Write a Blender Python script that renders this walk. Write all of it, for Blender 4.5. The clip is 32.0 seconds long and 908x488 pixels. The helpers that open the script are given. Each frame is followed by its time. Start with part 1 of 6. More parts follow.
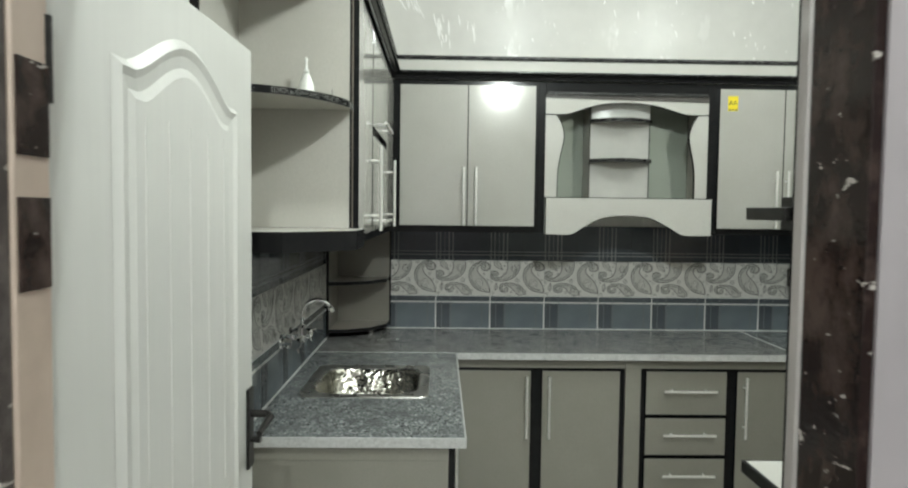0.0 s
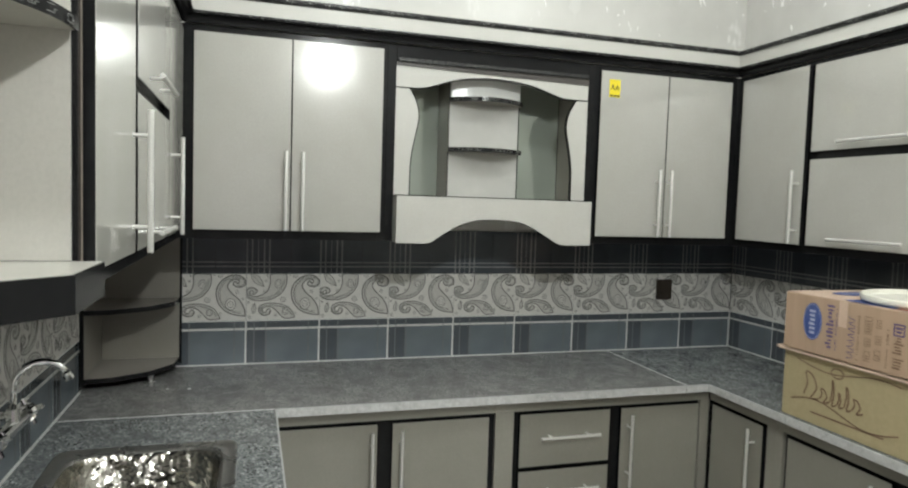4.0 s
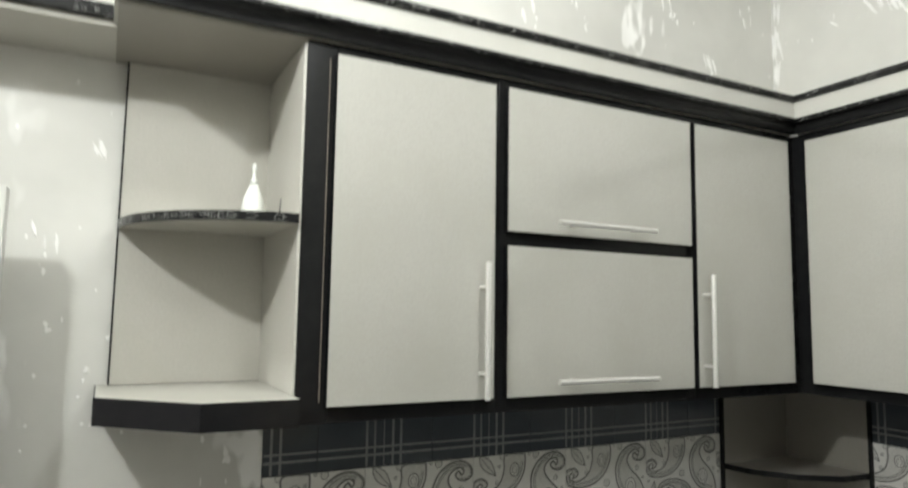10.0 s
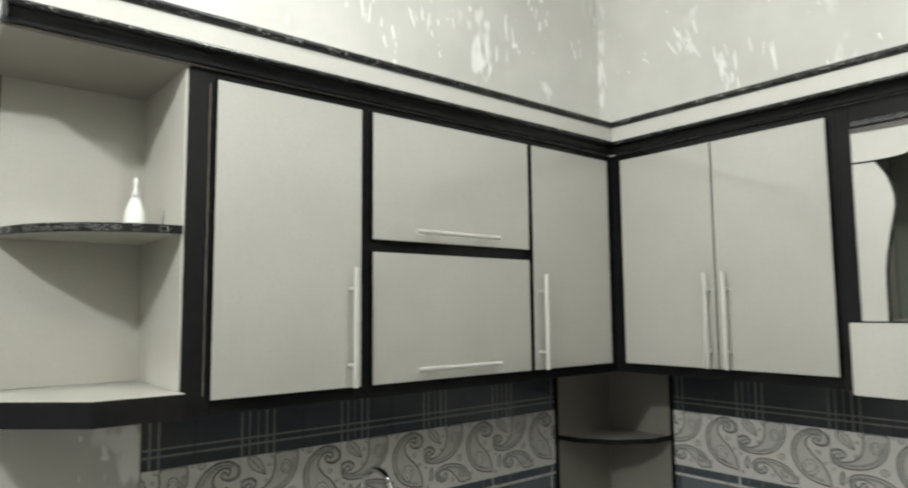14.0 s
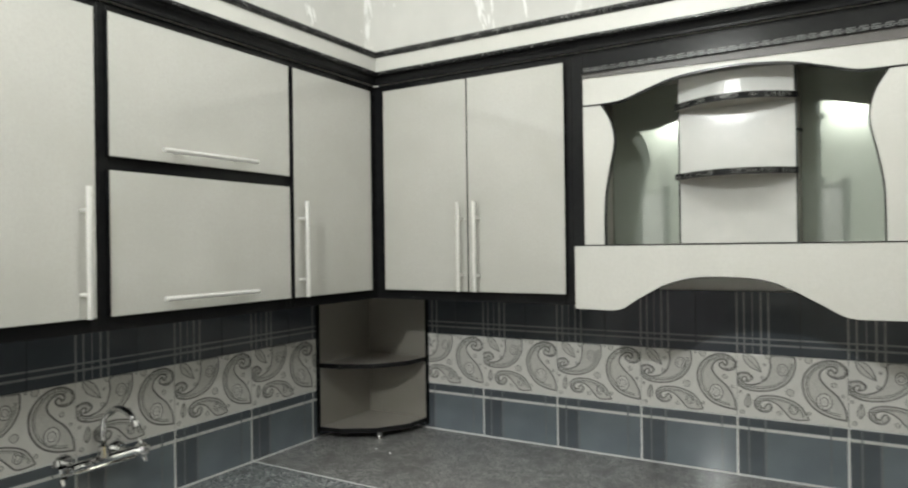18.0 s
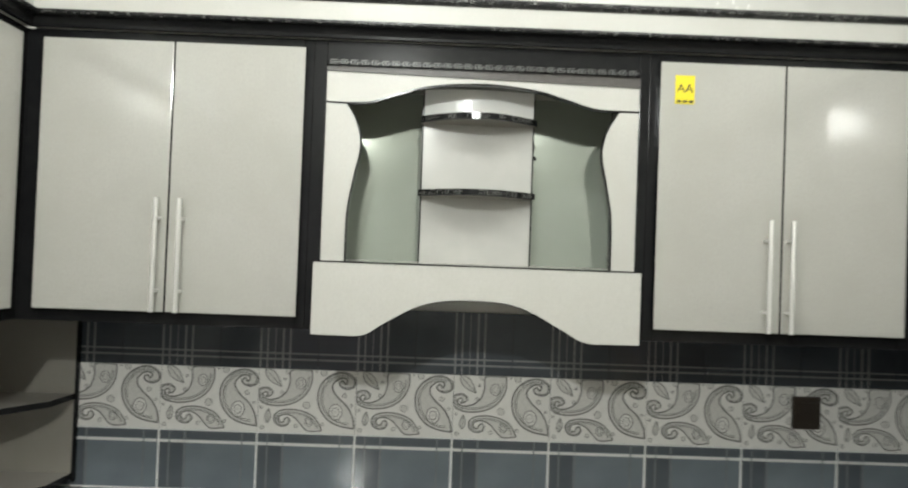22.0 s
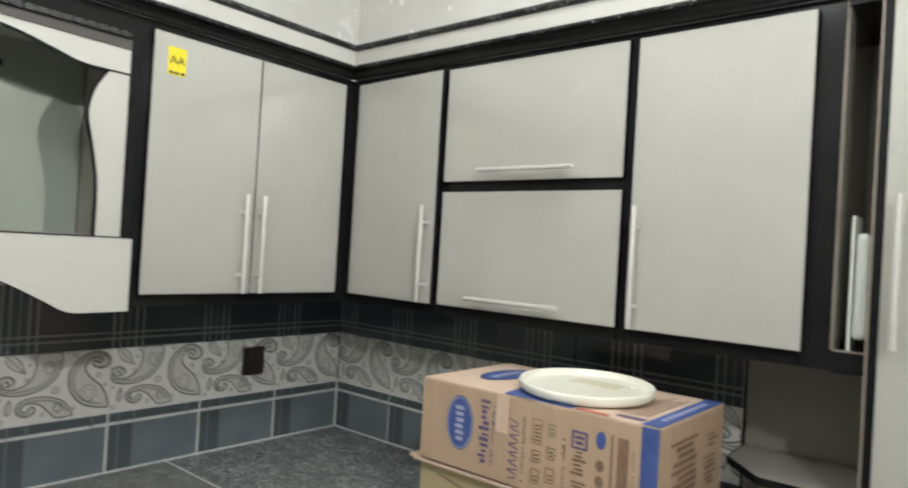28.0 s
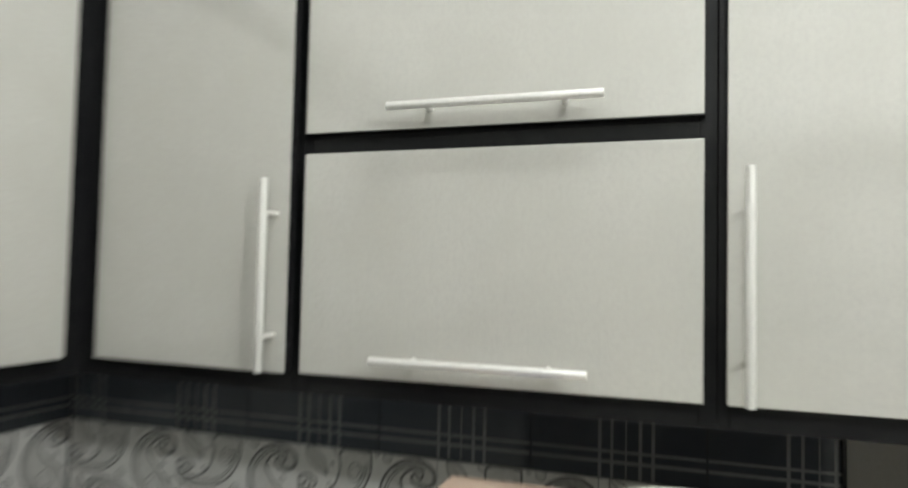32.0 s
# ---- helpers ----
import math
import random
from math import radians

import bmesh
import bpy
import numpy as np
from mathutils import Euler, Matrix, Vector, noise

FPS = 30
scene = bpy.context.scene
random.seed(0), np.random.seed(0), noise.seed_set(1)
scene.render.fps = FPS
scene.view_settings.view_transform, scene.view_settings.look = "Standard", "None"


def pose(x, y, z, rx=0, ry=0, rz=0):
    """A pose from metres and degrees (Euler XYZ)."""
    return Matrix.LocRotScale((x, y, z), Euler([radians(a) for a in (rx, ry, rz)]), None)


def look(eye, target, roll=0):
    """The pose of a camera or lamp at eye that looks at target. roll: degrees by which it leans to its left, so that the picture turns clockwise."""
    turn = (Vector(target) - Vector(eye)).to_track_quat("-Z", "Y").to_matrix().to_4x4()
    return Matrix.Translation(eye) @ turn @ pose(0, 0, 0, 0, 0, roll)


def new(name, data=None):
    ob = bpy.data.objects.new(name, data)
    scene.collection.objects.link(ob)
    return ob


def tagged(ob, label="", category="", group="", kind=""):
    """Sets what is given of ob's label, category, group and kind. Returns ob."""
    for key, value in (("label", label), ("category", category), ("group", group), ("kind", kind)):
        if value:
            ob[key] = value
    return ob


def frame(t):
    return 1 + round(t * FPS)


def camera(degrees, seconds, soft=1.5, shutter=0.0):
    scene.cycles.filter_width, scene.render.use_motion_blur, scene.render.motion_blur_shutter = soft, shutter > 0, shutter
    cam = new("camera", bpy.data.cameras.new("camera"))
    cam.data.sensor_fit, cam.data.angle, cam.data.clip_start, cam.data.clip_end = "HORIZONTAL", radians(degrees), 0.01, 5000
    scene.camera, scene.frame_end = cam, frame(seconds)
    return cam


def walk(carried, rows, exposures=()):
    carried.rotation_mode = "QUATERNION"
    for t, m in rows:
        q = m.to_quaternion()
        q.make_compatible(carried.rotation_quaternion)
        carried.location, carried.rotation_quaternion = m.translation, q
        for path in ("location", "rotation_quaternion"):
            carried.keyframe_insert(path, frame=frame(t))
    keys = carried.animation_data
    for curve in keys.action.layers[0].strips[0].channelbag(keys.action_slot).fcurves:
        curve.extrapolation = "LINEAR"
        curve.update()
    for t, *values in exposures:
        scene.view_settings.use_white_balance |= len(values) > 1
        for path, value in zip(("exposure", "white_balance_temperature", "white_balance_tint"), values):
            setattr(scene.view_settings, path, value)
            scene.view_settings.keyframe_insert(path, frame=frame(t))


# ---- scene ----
cam = camera(68.2, 32.0, soft=2.1, shutter=1.0)
PATH = [
    (0, (0.608, -0.741, 1.594), (0.649, 1.256, 1.494), 0.7),
    (0.5, (0.6, -0.653, 1.613), (0.679, 1.341, 1.487), 0.3),
    (1, (0.58, -0.537, 1.625), (0.833, 1.444, 1.523), 0.8),
    (1.5, (0.566, -0.45, 1.627), (0.847, 1.529, 1.541), -0.3),
    (2, (0.596, -0.327, 1.624), (0.833, 1.656, 1.528), -0.2),
    (2.5, (0.631, -0.208, 1.628), (0.89, 1.772, 1.518), 1.1),
    (3, (0.626, -0.113, 1.641), (0.945, 1.855, 1.481), 1.8),
    (3.5, (0.598, -0.005, 1.644), (1.18, 1.903, 1.508), 1.9),
    (5.5, (0.615, 0.269, 1.635), (1.12, 2.202, 1.539), -0.4),
    (6, (0.672, 0.346, 1.627), (0.702, 2.343, 1.524), -2.5),
    (6.5, (0.72, 0.433, 1.616), (0.36, 2.393, 1.446), -2.1),
    (7, (0.735, 0.63, 1.607), (0.044, 2.502, 1.498), -3.2),
    (7.5, (0.872, 0.691, 1.626), (-0.473, 2.172, 1.658), 0.2),
    (8, (1.06, 0.745, 1.649), (-0.619, 1.832, 1.667), -1.7),
    (8.5, (1.179, 0.748, 1.655), (-0.575, 1.709, 1.705), -0.6),
    (9, (1.373, 0.775, 1.66), (-0.373, 1.75, 1.644), 0.4),
    (9.5, (1.501, 0.786, 1.687), (-0.246, 1.756, 1.765), 0.2),
    (10, (1.656, 0.861, 1.706), (-0.111, 1.777, 1.907), 0.9),
    (10.5, (1.762, 0.881, 1.705), (-0.054, 1.675, 1.973), -1.0),
    (11, (1.816, 0.868, 1.717), (-0.007, 1.628, 2.037), -0.7),
    (11.5, (1.815, 0.85, 1.719), (0.029, 1.705, 2.004), -1.2),
    (12, (1.807, 0.812, 1.713), (0.089, 1.8, 1.98), -1.1),
    (12.5, (1.813, 0.782, 1.714), (0.129, 1.838, 1.938), -0.6),
    (13, (1.809, 0.763, 1.707), (0.154, 1.873, 1.871), -0.7),
    (13.5, (1.823, 0.744, 1.708), (0.215, 1.918, 1.896), -0.4),
    (14, (1.834, 0.728, 1.711), (0.299, 1.996, 1.901), -0.5),
    (14.5, (1.834, 0.714, 1.706), (0.378, 2.074, 1.886), -0.5),
    (16.5, (1.827, 0.724, 1.674), (0.597, 2.301, 1.713), -0.7),
    (17, (1.834, 0.733, 1.674), (0.679, 2.366, 1.692), -0.6),
    (17.5, (1.839, 0.743, 1.675), (0.76, 2.427, 1.694), -0.7),
    (18, (1.849, 0.742, 1.671), (0.822, 2.459, 1.676), -0.8),
    (18.5, (1.831, 0.741, 1.668), (0.9, 2.511, 1.678), -0.5),
    (19, (1.805, 0.76, 1.663), (0.984, 2.584, 1.672), 0.9),
    (19.5, (1.757, 0.802, 1.664), (1.013, 2.658, 1.665), 1.0),
    (20, (1.724, 0.853, 1.668), (1.061, 2.74, 1.654), 1.0),
    (20.5, (1.704, 0.881, 1.676), (1.152, 2.803, 1.699), 2.1),
    (21, (1.67, 0.909, 1.671), (1.316, 2.878, 1.685), 1.9),
    (21.5, (1.574, 0.935, 1.682), (1.468, 2.932, 1.704), 1.3),
    (22, (1.472, 0.916, 1.693), (1.498, 2.915, 1.727), 2.1),
    (22.5, (1.415, 0.891, 1.708), (1.616, 2.881, 1.734), 1.9),
    (23, (1.415, 0.9, 1.71), (1.692, 2.88, 1.769), 0.9),
    (23.5, (1.447, 0.96, 1.704), (1.841, 2.918, 1.799), -0.2),
    (24, (1.463, 1.041, 1.701), (1.96, 2.977, 1.744), 0.4),
    (24.5, (1.473, 1.109, 1.702), (2.022, 3.031, 1.773), -0.3),
    (26.5, (1.302, 1.082, 1.69), (2.449, 2.718, 1.76), -0.5),
    (27, (1.224, 1.047, 1.693), (2.533, 2.553, 1.831), 2.3),
    (27.5, (1.21, 0.965, 1.694), (2.676, 2.325, 1.739), 1.2),
    (28, (1.192, 0.9, 1.684), (2.725, 2.184, 1.703), 3.4),
    (28.5, (1.207, 0.917, 1.696), (2.851, 2.056, 1.706), 2.1),
    (29, (1.257, 0.995, 1.706), (3.029, 1.921, 1.745), 1.5),
    (29.5, (1.288, 1.077, 1.706), (3.132, 1.851, 1.74), 2.2),
    (30, (1.325, 1.123, 1.701), (3.227, 1.743, 1.69), 1.8),
    (30.5, (1.388, 1.179, 1.702), (3.278, 1.831, 1.661), 2.2),
    (31, (1.532, 1.293, 1.68), (3.367, 2.09, 1.681), 0.7),
    (31.5, (1.686, 1.479, 1.701), (3.49, 2.341, 1.671), 3.1),
    (32, (1.811, 1.692, 1.678), (3.708, 2.319, 1.763), 1.2),
]
EXPOSURES = [(0, 0.04, 6440, 7.5), (1, 0.06, 6500, 10), (2, 0.12, 6500, 13), (3.5, 0.14, 6500, 13), (5.5, 0.2, 6500, 13.5), (7, 0.37, 6550, 13.3), (8, 0.33, 6580, 14), (9, 0.1, 6620, 12.5), (10, 0.3, 6600, 13), (11, -0.46, 6620, 12.5), (12, -0.46, 6620, 12.5),
             (13, -0.1, 6580, 12.5), (14.5, 0.16, 6580, 12.8), (16.5, 0.32, 6560, 13.3), (20, 0.39, 6570, 13.3), (23, 0.42, 6630, 12.5), (24.5, 0.42, 6630, 12.5), (27, 0.32, 6540, 14.8), (28, 0.33, 6510, 14), (30, 0.42, 6440, 14), (32, 0.52, 6460, 14)]
walk(cam, [(t, look(eye, target, roll)) for t, eye, target, roll in PATH], EXPOSURES)

from mathutils import geometry

# ---------------------------------------------------------------- light
world = bpy.data.worlds.new("world")
scene.world = world
world.use_nodes = True
world.node_tree.nodes["Background"].inputs[0].default_value = (0.55, 0.58, 0.62, 1)
world.node_tree.nodes["Background"].inputs[1].default_value = 0.05


def bulb_light(name, at, watts, radius=0.04, tint=(0.93, 1.0, 0.965)):
    data = bpy.data.lights.new(name, "POINT")
    data.energy, data.shadow_soft_size, data.color = watts, radius, tint
    ob = new(name, data)
    ob.location = at
    return ob


LAMP_WALL = (1.14, 0.14, 2.66)
LAMP_CEIL, LAMP_CEIL_LEFT = (2.26, 1.53, 2.96), (1.18, 1.58, 2.97)
LAMP_HALL = (0.62, -1.7, 2.6)
bulb_light("wall_bulb_light", LAMP_WALL, 26)
bulb_light("ceiling_bulb_light", LAMP_CEIL, 13)
bulb_light("ceiling_bulb_light", LAMP_CEIL_LEFT, 15)
bulb_light("hall_bulb_light", LAMP_HALL, 80)
# the bulb lies level in its holder and sends most of its light forward
dome = bpy.data.lights.new("wall_bulb_dome", "AREA")
dome.shape, dome.size, dome.energy, dome.color = "DISK", 0.07, 10.5, (0.93, 1.0, 0.965)
dome_ob = new("wall_bulb_dome", dome)
dome_ob.matrix_world = look((LAMP_WALL[0], LAMP_WALL[1] + 0.040, LAMP_WALL[2]), (LAMP_WALL[0], 3.0, 2.5))


# ---------------------------------------------------------------- materials
def nodes_of(name):
    m = bpy.data.materials.new(name)
    m.use_nodes = True
    t = m.node_tree
    return m, t, t.nodes["Principled BSDF"]


def mix_color(t, fac, a, b):
    n = t.nodes.new("ShaderNodeMix")
    n.data_type = "RGBA"
    for sock, v in ((0, fac), (6, a), (7, b)):
        if hasattr(v, "links"):
            t.links.new(v, n.inputs[sock])
        else:
            n.inputs[sock].default_value = v if sock == 0 else (*v, 1)
    return n.outputs[2]


def noise_tex(t, scale, detail=4.0, stretch=(1, 1, 1), rough=0.55):
    co = t.nodes.new("ShaderNodeTexCoord")
    mp = t.nodes.new("ShaderNodeMapping")
    mp.inputs["Scale"].default_value = stretch
    n = t.nodes.new("ShaderNodeTexNoise")
    n.inputs["Scale"].default_value = scale
    n.inputs["Detail"].default_value = detail
    n.inputs["Roughness"].default_value = rough
    t.links.new(co.outputs["Object"], mp.inputs["Vector"])
    t.links.new(mp.outputs["Vector"], n.inputs["Vector"])
    return n.outputs["Fac"]


def ramp(t, src, lo, hi):
    n = t.nodes.new("ShaderNodeMapRange")
    n.inputs["From Min"].default_value, n.inputs["From Max"].default_value = lo, hi
    t.links.new(src, n.inputs["Value"])
    return n.outputs["Result"]


def bump(t, b, src, strength, distance=0.002):
    n = t.nodes.new("ShaderNodeBump")
    n.inputs["Strength"].default_value, n.inputs["Distance"].default_value = strength, distance
    t.links.new(src, n.inputs["Height"])
    t.links.new(n.outputs["Normal"], b.inputs["Normal"])


def surface(name, color, dark, rough, metal=0.0, fine=60.0, coarse=3.0, stretch=(1, 1, 1), relief=0.0, spec=0.5, coat=0.0, rough_var=0.06):
    """A surface with grain at two scales: dark is the colour of the grain."""
    m, t, b = nodes_of(name)
    a = noise_tex(t, fine, 6, stretch)
    c = noise_tex(t, coarse, 3)
    col = mix_color(t, ramp(t, a, 0.3, 0.75), dark, color)
    shade = [0.90 * v for v in color]
    col = mix_color(t, ramp(t, c, 0.45, 0.8), col, shade)
    t.links.new(col, b.inputs["Base Color"])
    r = t.nodes.new("ShaderNodeMapRange")
    r.inputs["To Min"].default_value, r.inputs["To Max"].default_value = max(0.02, rough - rough_var), rough + rough_var
    t.links.new(c, r.inputs["Value"])
    t.links.new(r.outputs["Result"], b.inputs["Roughness"])
    b.inputs["Metallic"].default_value = metal
    b.inputs["Specular IOR Level"].default_value = spec
    b.inputs["Coat Weight"].default_value = coat
    b.inputs["Coat Roughness"].default_value = 0.08
    if relief:
        bump(t, b, a, relief, 0.001)
    return m


def plaster(name, base, patch, rough=0.3):
    """Enamelled plaster with putty daubs and fine specks."""
    m, t, b = nodes_of(name)
    mottled = mix_color(t, ramp(t, noise_tex(t, 2.2, 5), 0.35, 0.7), [0.82 * v for v in base], base)
    daub = noise_tex(t, 7.0, 3, (1.0, 1.0, 0.45), 0.65)
    where = noise_tex(t, 1.3, 2)
    both = t.nodes.new("ShaderNodeMath")
    both.operation = "MULTIPLY"
    t.links.new(ramp(t, daub, 0.60, 0.65), both.inputs[0])
    t.links.new(ramp(t, where, 0.44, 0.56), both.inputs[1])
    speck = ramp(t, noise_tex(t, 26.0, 2, (1, 1, 0.6)), 0.70, 0.73)
    most = t.nodes.new("ShaderNodeMath")
    most.operation = "MAXIMUM"
    t.links.new(both.outputs[0], most.inputs[0])
    t.links.new(speck, most.inputs[1])
    t.links.new(mix_color(t, most.outputs[0], mottled, patch), b.inputs["Base Color"])
    b.inputs["Roughness"].default_value = rough
    b.inputs["Specular IOR Level"].default_value = 0.4
    bump(t, b, noise_tex(t, 14.0, 6), 0.25, 0.004)
    return m


def granite(name, base, light, dark, rough, grain=190, cloud=6):
    m, t, b = nodes_of(name)
    co = t.nodes.new("ShaderNodeTexCoord")
    v = t.nodes.new("ShaderNodeTexVoronoi")
    v.inputs["Scale"].default_value = grain
    t.links.new(co.outputs["Object"], v.inputs["Vector"])
    sep = t.nodes.new("ShaderNodeSeparateColor")
    t.links.new(v.outputs["Color"], sep.inputs[0])
    col = mix_color(t, ramp(t, sep.outputs[0], 0.55, 0.95), base, light)
    col = mix_color(t, ramp(t, sep.outputs[1], 0.62, 0.9), col, dark)
    col = mix_color(t, ramp(t, noise_tex(t, cloud, 6, (1, 1, 1), 0.7), 0.40, 0.68), col, [0.62 * c for c in base])
    t.links.new(col, b.inputs["Base Color"])
    r = t.nodes.new("ShaderNodeMapRange")
    r.inputs["To Min"].default_value, r.inputs["To Max"].default_value = rough, rough + 0.14
    t.links.new(noise_tex(t, 9, 5), r.inputs["Value"])
    t.links.new(r.outputs["Result"], b.inputs["Roughness"])
    return m


def marble(name, base, vein, rough):
    """Dark stone with brown clouds and short white flecks."""
    m, t, b = nodes_of(name)
    a = noise_tex(t, 7.0, 8, (1, 1, 0.8), 0.7)
    c = noise_tex(t, 20.0, 3, (1, 1, 2.2), 0.6)
    col = mix_color(t, ramp(t, a, 0.46, 0.60), base, vein)
    col = mix_color(t, ramp(t, c, 0.645, 0.68), col, (0.50, 0.46, 0.42))
    t.links.new(col, b.inputs["Base Color"])
    b.inputs["Roughness"].default_value = rough
    b.inputs["Specular IOR Level"].default_value = 0.3
    bump(t, b, c, 0.3, 0.003)
    return m


def laminate(name, color, rough, spec):
    """Satin foil on board: hair-fine streaks and a cloudy shade, both faint."""
    m, t, b = nodes_of(name)
    streak = noise_tex(t, 150, 4, (1, 1, 0.05), 0.6)
    weave = noise_tex(t, 170, 4, (1, 1, 0.7), 0.7)
    cloud = noise_tex(t, 5.0, 6, (1, 1, 1), 0.65)
    col = mix_color(t, ramp(t, streak, 0.25, 0.8), [0.965 * v for v in color], color)
    col = mix_color(t, ramp(t, weave, 0.40, 0.80), col, [0.88 * v for v in color])
    col = mix_color(t, ramp(t, cloud, 0.4, 0.75), col, [0.90 * color[0], 0.90 * color[1], 0.885 * color[2]])
    t.links.new(col, b.inputs["Base Color"])
    r = t.nodes.new("ShaderNodeMapRange")
    r.inputs["To Min"].default_value, r.inputs["To Max"].default_value = rough - 0.02, rough + 0.05
    t.links.new(noise_tex(t, 11, 5), r.inputs["Value"])
    t.links.new(r.outputs["Result"], b.inputs["Roughness"])
    b.inputs["Specular IOR Level"].default_value = spec
    bump(t, b, noise_tex(t, 6.0, 3), 0.025, 0.004)
    return m


LAMINATE = laminate("taupe_laminate", (0.445, 0.436, 0.400), 0.09, 0.85)
LAMINATE_IN = laminate("taupe_board", (0.49, 0.475, 0.432), 0.34, 0.4)
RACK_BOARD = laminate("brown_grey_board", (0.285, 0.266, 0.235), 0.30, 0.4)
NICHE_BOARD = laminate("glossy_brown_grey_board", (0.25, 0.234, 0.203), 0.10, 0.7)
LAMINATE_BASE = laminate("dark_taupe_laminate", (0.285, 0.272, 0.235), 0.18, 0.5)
BOX_WHITE = surface("white_lamp_box", (0.86, 0.86, 0.84), (0.80, 0.80, 0.78), 0.22, fine=14, coarse=5, spec=0.5)
WHITE_LAM = laminate("white_laminate", (0.54, 0.53, 0.492), 0.36, 0.4)
KEY_SILVER = surface("tarnished_silver", (0.17, 0.17, 0.165), (0.07, 0.07, 0.068), 0.4, metal=0.6, fine=140, coarse=12)
KEY_LINE = surface("silver_key_line", (0.42, 0.42, 0.40), (0.22, 0.22, 0.21), 0.35, metal=0.5, fine=140, coarse=25)
BROWN_BOARD = surface("dark_brown_board", (0.075, 0.066, 0.060), (0.055, 0.048, 0.043), 0.4, fine=80, coarse=5)
BLACK = surface("black_gloss_trim", (0.010, 0.010, 0.011), (0.014, 0.014, 0.014), 0.15, fine=40, coarse=5, spec=0.20)
BRUSHED = surface("brushed_steel", (0.86, 0.85, 0.82), (0.76, 0.75, 0.72), 0.34, metal=0.6, fine=220, coarse=8, stretch=(1, 1, 0.1))
RIM_STEEL = surface("rim_steel", (0.58, 0.57, 0.54), (0.46, 0.45, 0.43), 0.28, metal=0.9, fine=60, coarse=8)
CHROME = surface("chrome", (0.82, 0.82, 0.82), (0.78, 0.78, 0.78), 0.06, metal=1.0, fine=30, coarse=6, rough_var=0.03)
STEEL_BOWL = surface("sink_steel", (0.50, 0.485, 0.44), (0.34, 0.325, 0.285), 0.16, metal=1.0, fine=14, coarse=9)
bump(STEEL_BOWL.node_tree, STEEL_BOWL.node_tree.nodes["Principled BSDF"], noise_tex(STEEL_BOWL.node_tree, 11.0, 3), 0.75, 0.03)
PUTTY = surface("white_wall_putty", (0.94, 0.93, 0.91), (0.86, 0.85, 0.83), 0.45, fine=50, coarse=9, relief=0.2)
RAW_EDGE = surface("raw_board_edge", (0.27, 0.225, 0.185), (0.20, 0.165, 0.135), 0.6, fine=120, coarse=12)
LID_PATCH = surface("yellowed_plastic", (0.66, 0.60, 0.42), (0.70, 0.65, 0.50), 0.4, fine=40, coarse=9)
GLASS_GREEN = surface("back_painted_glass", (0.45, 0.49, 0.435), (0.43, 0.47, 0.415), 0.045, metal=0.42, fine=8, coarse=2, spec=0.7, coat=0.3, rough_var=0.015)
PLASTER = plaster("kitchen_plaster", (0.70, 0.69, 0.652), (0.92, 0.91, 0.89))
PLASTER_HALL = plaster("hall_plaster", (0.43, 0.395, 0.405), (0.58, 0.56, 0.56), 0.6)
PLASTER_REVEAL = plaster("reveal_plaster", (0.48, 0.445, 0.425), (0.62, 0.60, 0.58), 0.5)
CEILING_PAINT = surface("ceiling_paint", (0.82, 0.81, 0.79), (0.78, 0.77, 0.75), 0.6, fine=20, coarse=2)
GRANITE = granite("speckled_granite", (0.205, 0.220, 0.218), (0.52, 0.535, 0.53), (0.045, 0.048, 0.05), 0.09, 170, 16)
GRANITE_BACK = granite("fine_grey_granite", (0.235, 0.233, 0.226), (0.44, 0.435, 0.42), (0.085, 0.085, 0.083), 0.08, 300, 14)
GRANITE_EDGE = surface("polished_slab_edge", (0.62, 0.62, 0.61), (0.40, 0.40, 0.39), 0.25, fine=90, coarse=14)
GROUT = surface("white_grout", (0.80, 0.80, 0.78), (0.66, 0.66, 0.64), 0.7, fine=60, coarse=12)
GROUT_DARK = surface("dark_grout", (0.03, 0.03, 0.033), (0.02, 0.02, 0.02), 0.6, fine=60, coarse=12)
TILE_BLUE = surface("slate_blue_tile", (0.142, 0.167, 0.188), (0.17, 0.196, 0.216), 0.10, fine=9, coarse=4, spec=0.5)
TILE_BLUE_DARK = surface("slate_blue_tile_dark", (0.080, 0.092, 0.104), (0.098, 0.112, 0.124), 0.10, fine=9, coarse=4, spec=0.5)
TILE_DARK = surface("navy_plaid_tile", (0.054, 0.062, 0.073), (0.066, 0.075, 0.087), 0.10, fine=12, coarse=4, spec=0.5)
STRIPE = surface("tile_stripe_glaze", (0.185, 0.20, 0.21), (0.14, 0.155, 0.165), 0.15, fine=50, coarse=9)
STRIPE_DIM = surface("tile_stripe_glaze_dim", (0.27, 0.275, 0.28), (0.20, 0.205, 0.21), 0.15, fine=50, coarse=9)
STRIPE_WHITE = surface("tile_white_line", (0.72, 0.72, 0.70), (0.62, 0.62, 0.60), 0.25, fine=50, coarse=9)
PAISLEY_BASE = surface("paisley_tile_ground", (0.80, 0.785, 0.75), (0.71, 0.695, 0.66), 0.16, fine=45, coarse=6)
PAISLEY_LINE = surface("paisley_tile_line", (0.105, 0.10, 0.095), (0.17, 0.16, 0.15), 0.35, fine=90, coarse=12)
PAISLEY_FILL = surface("paisley_tile_fill", (0.71, 0.695, 0.66), (0.55, 0.54, 0.51), 0.25, fine=190, coarse=12)
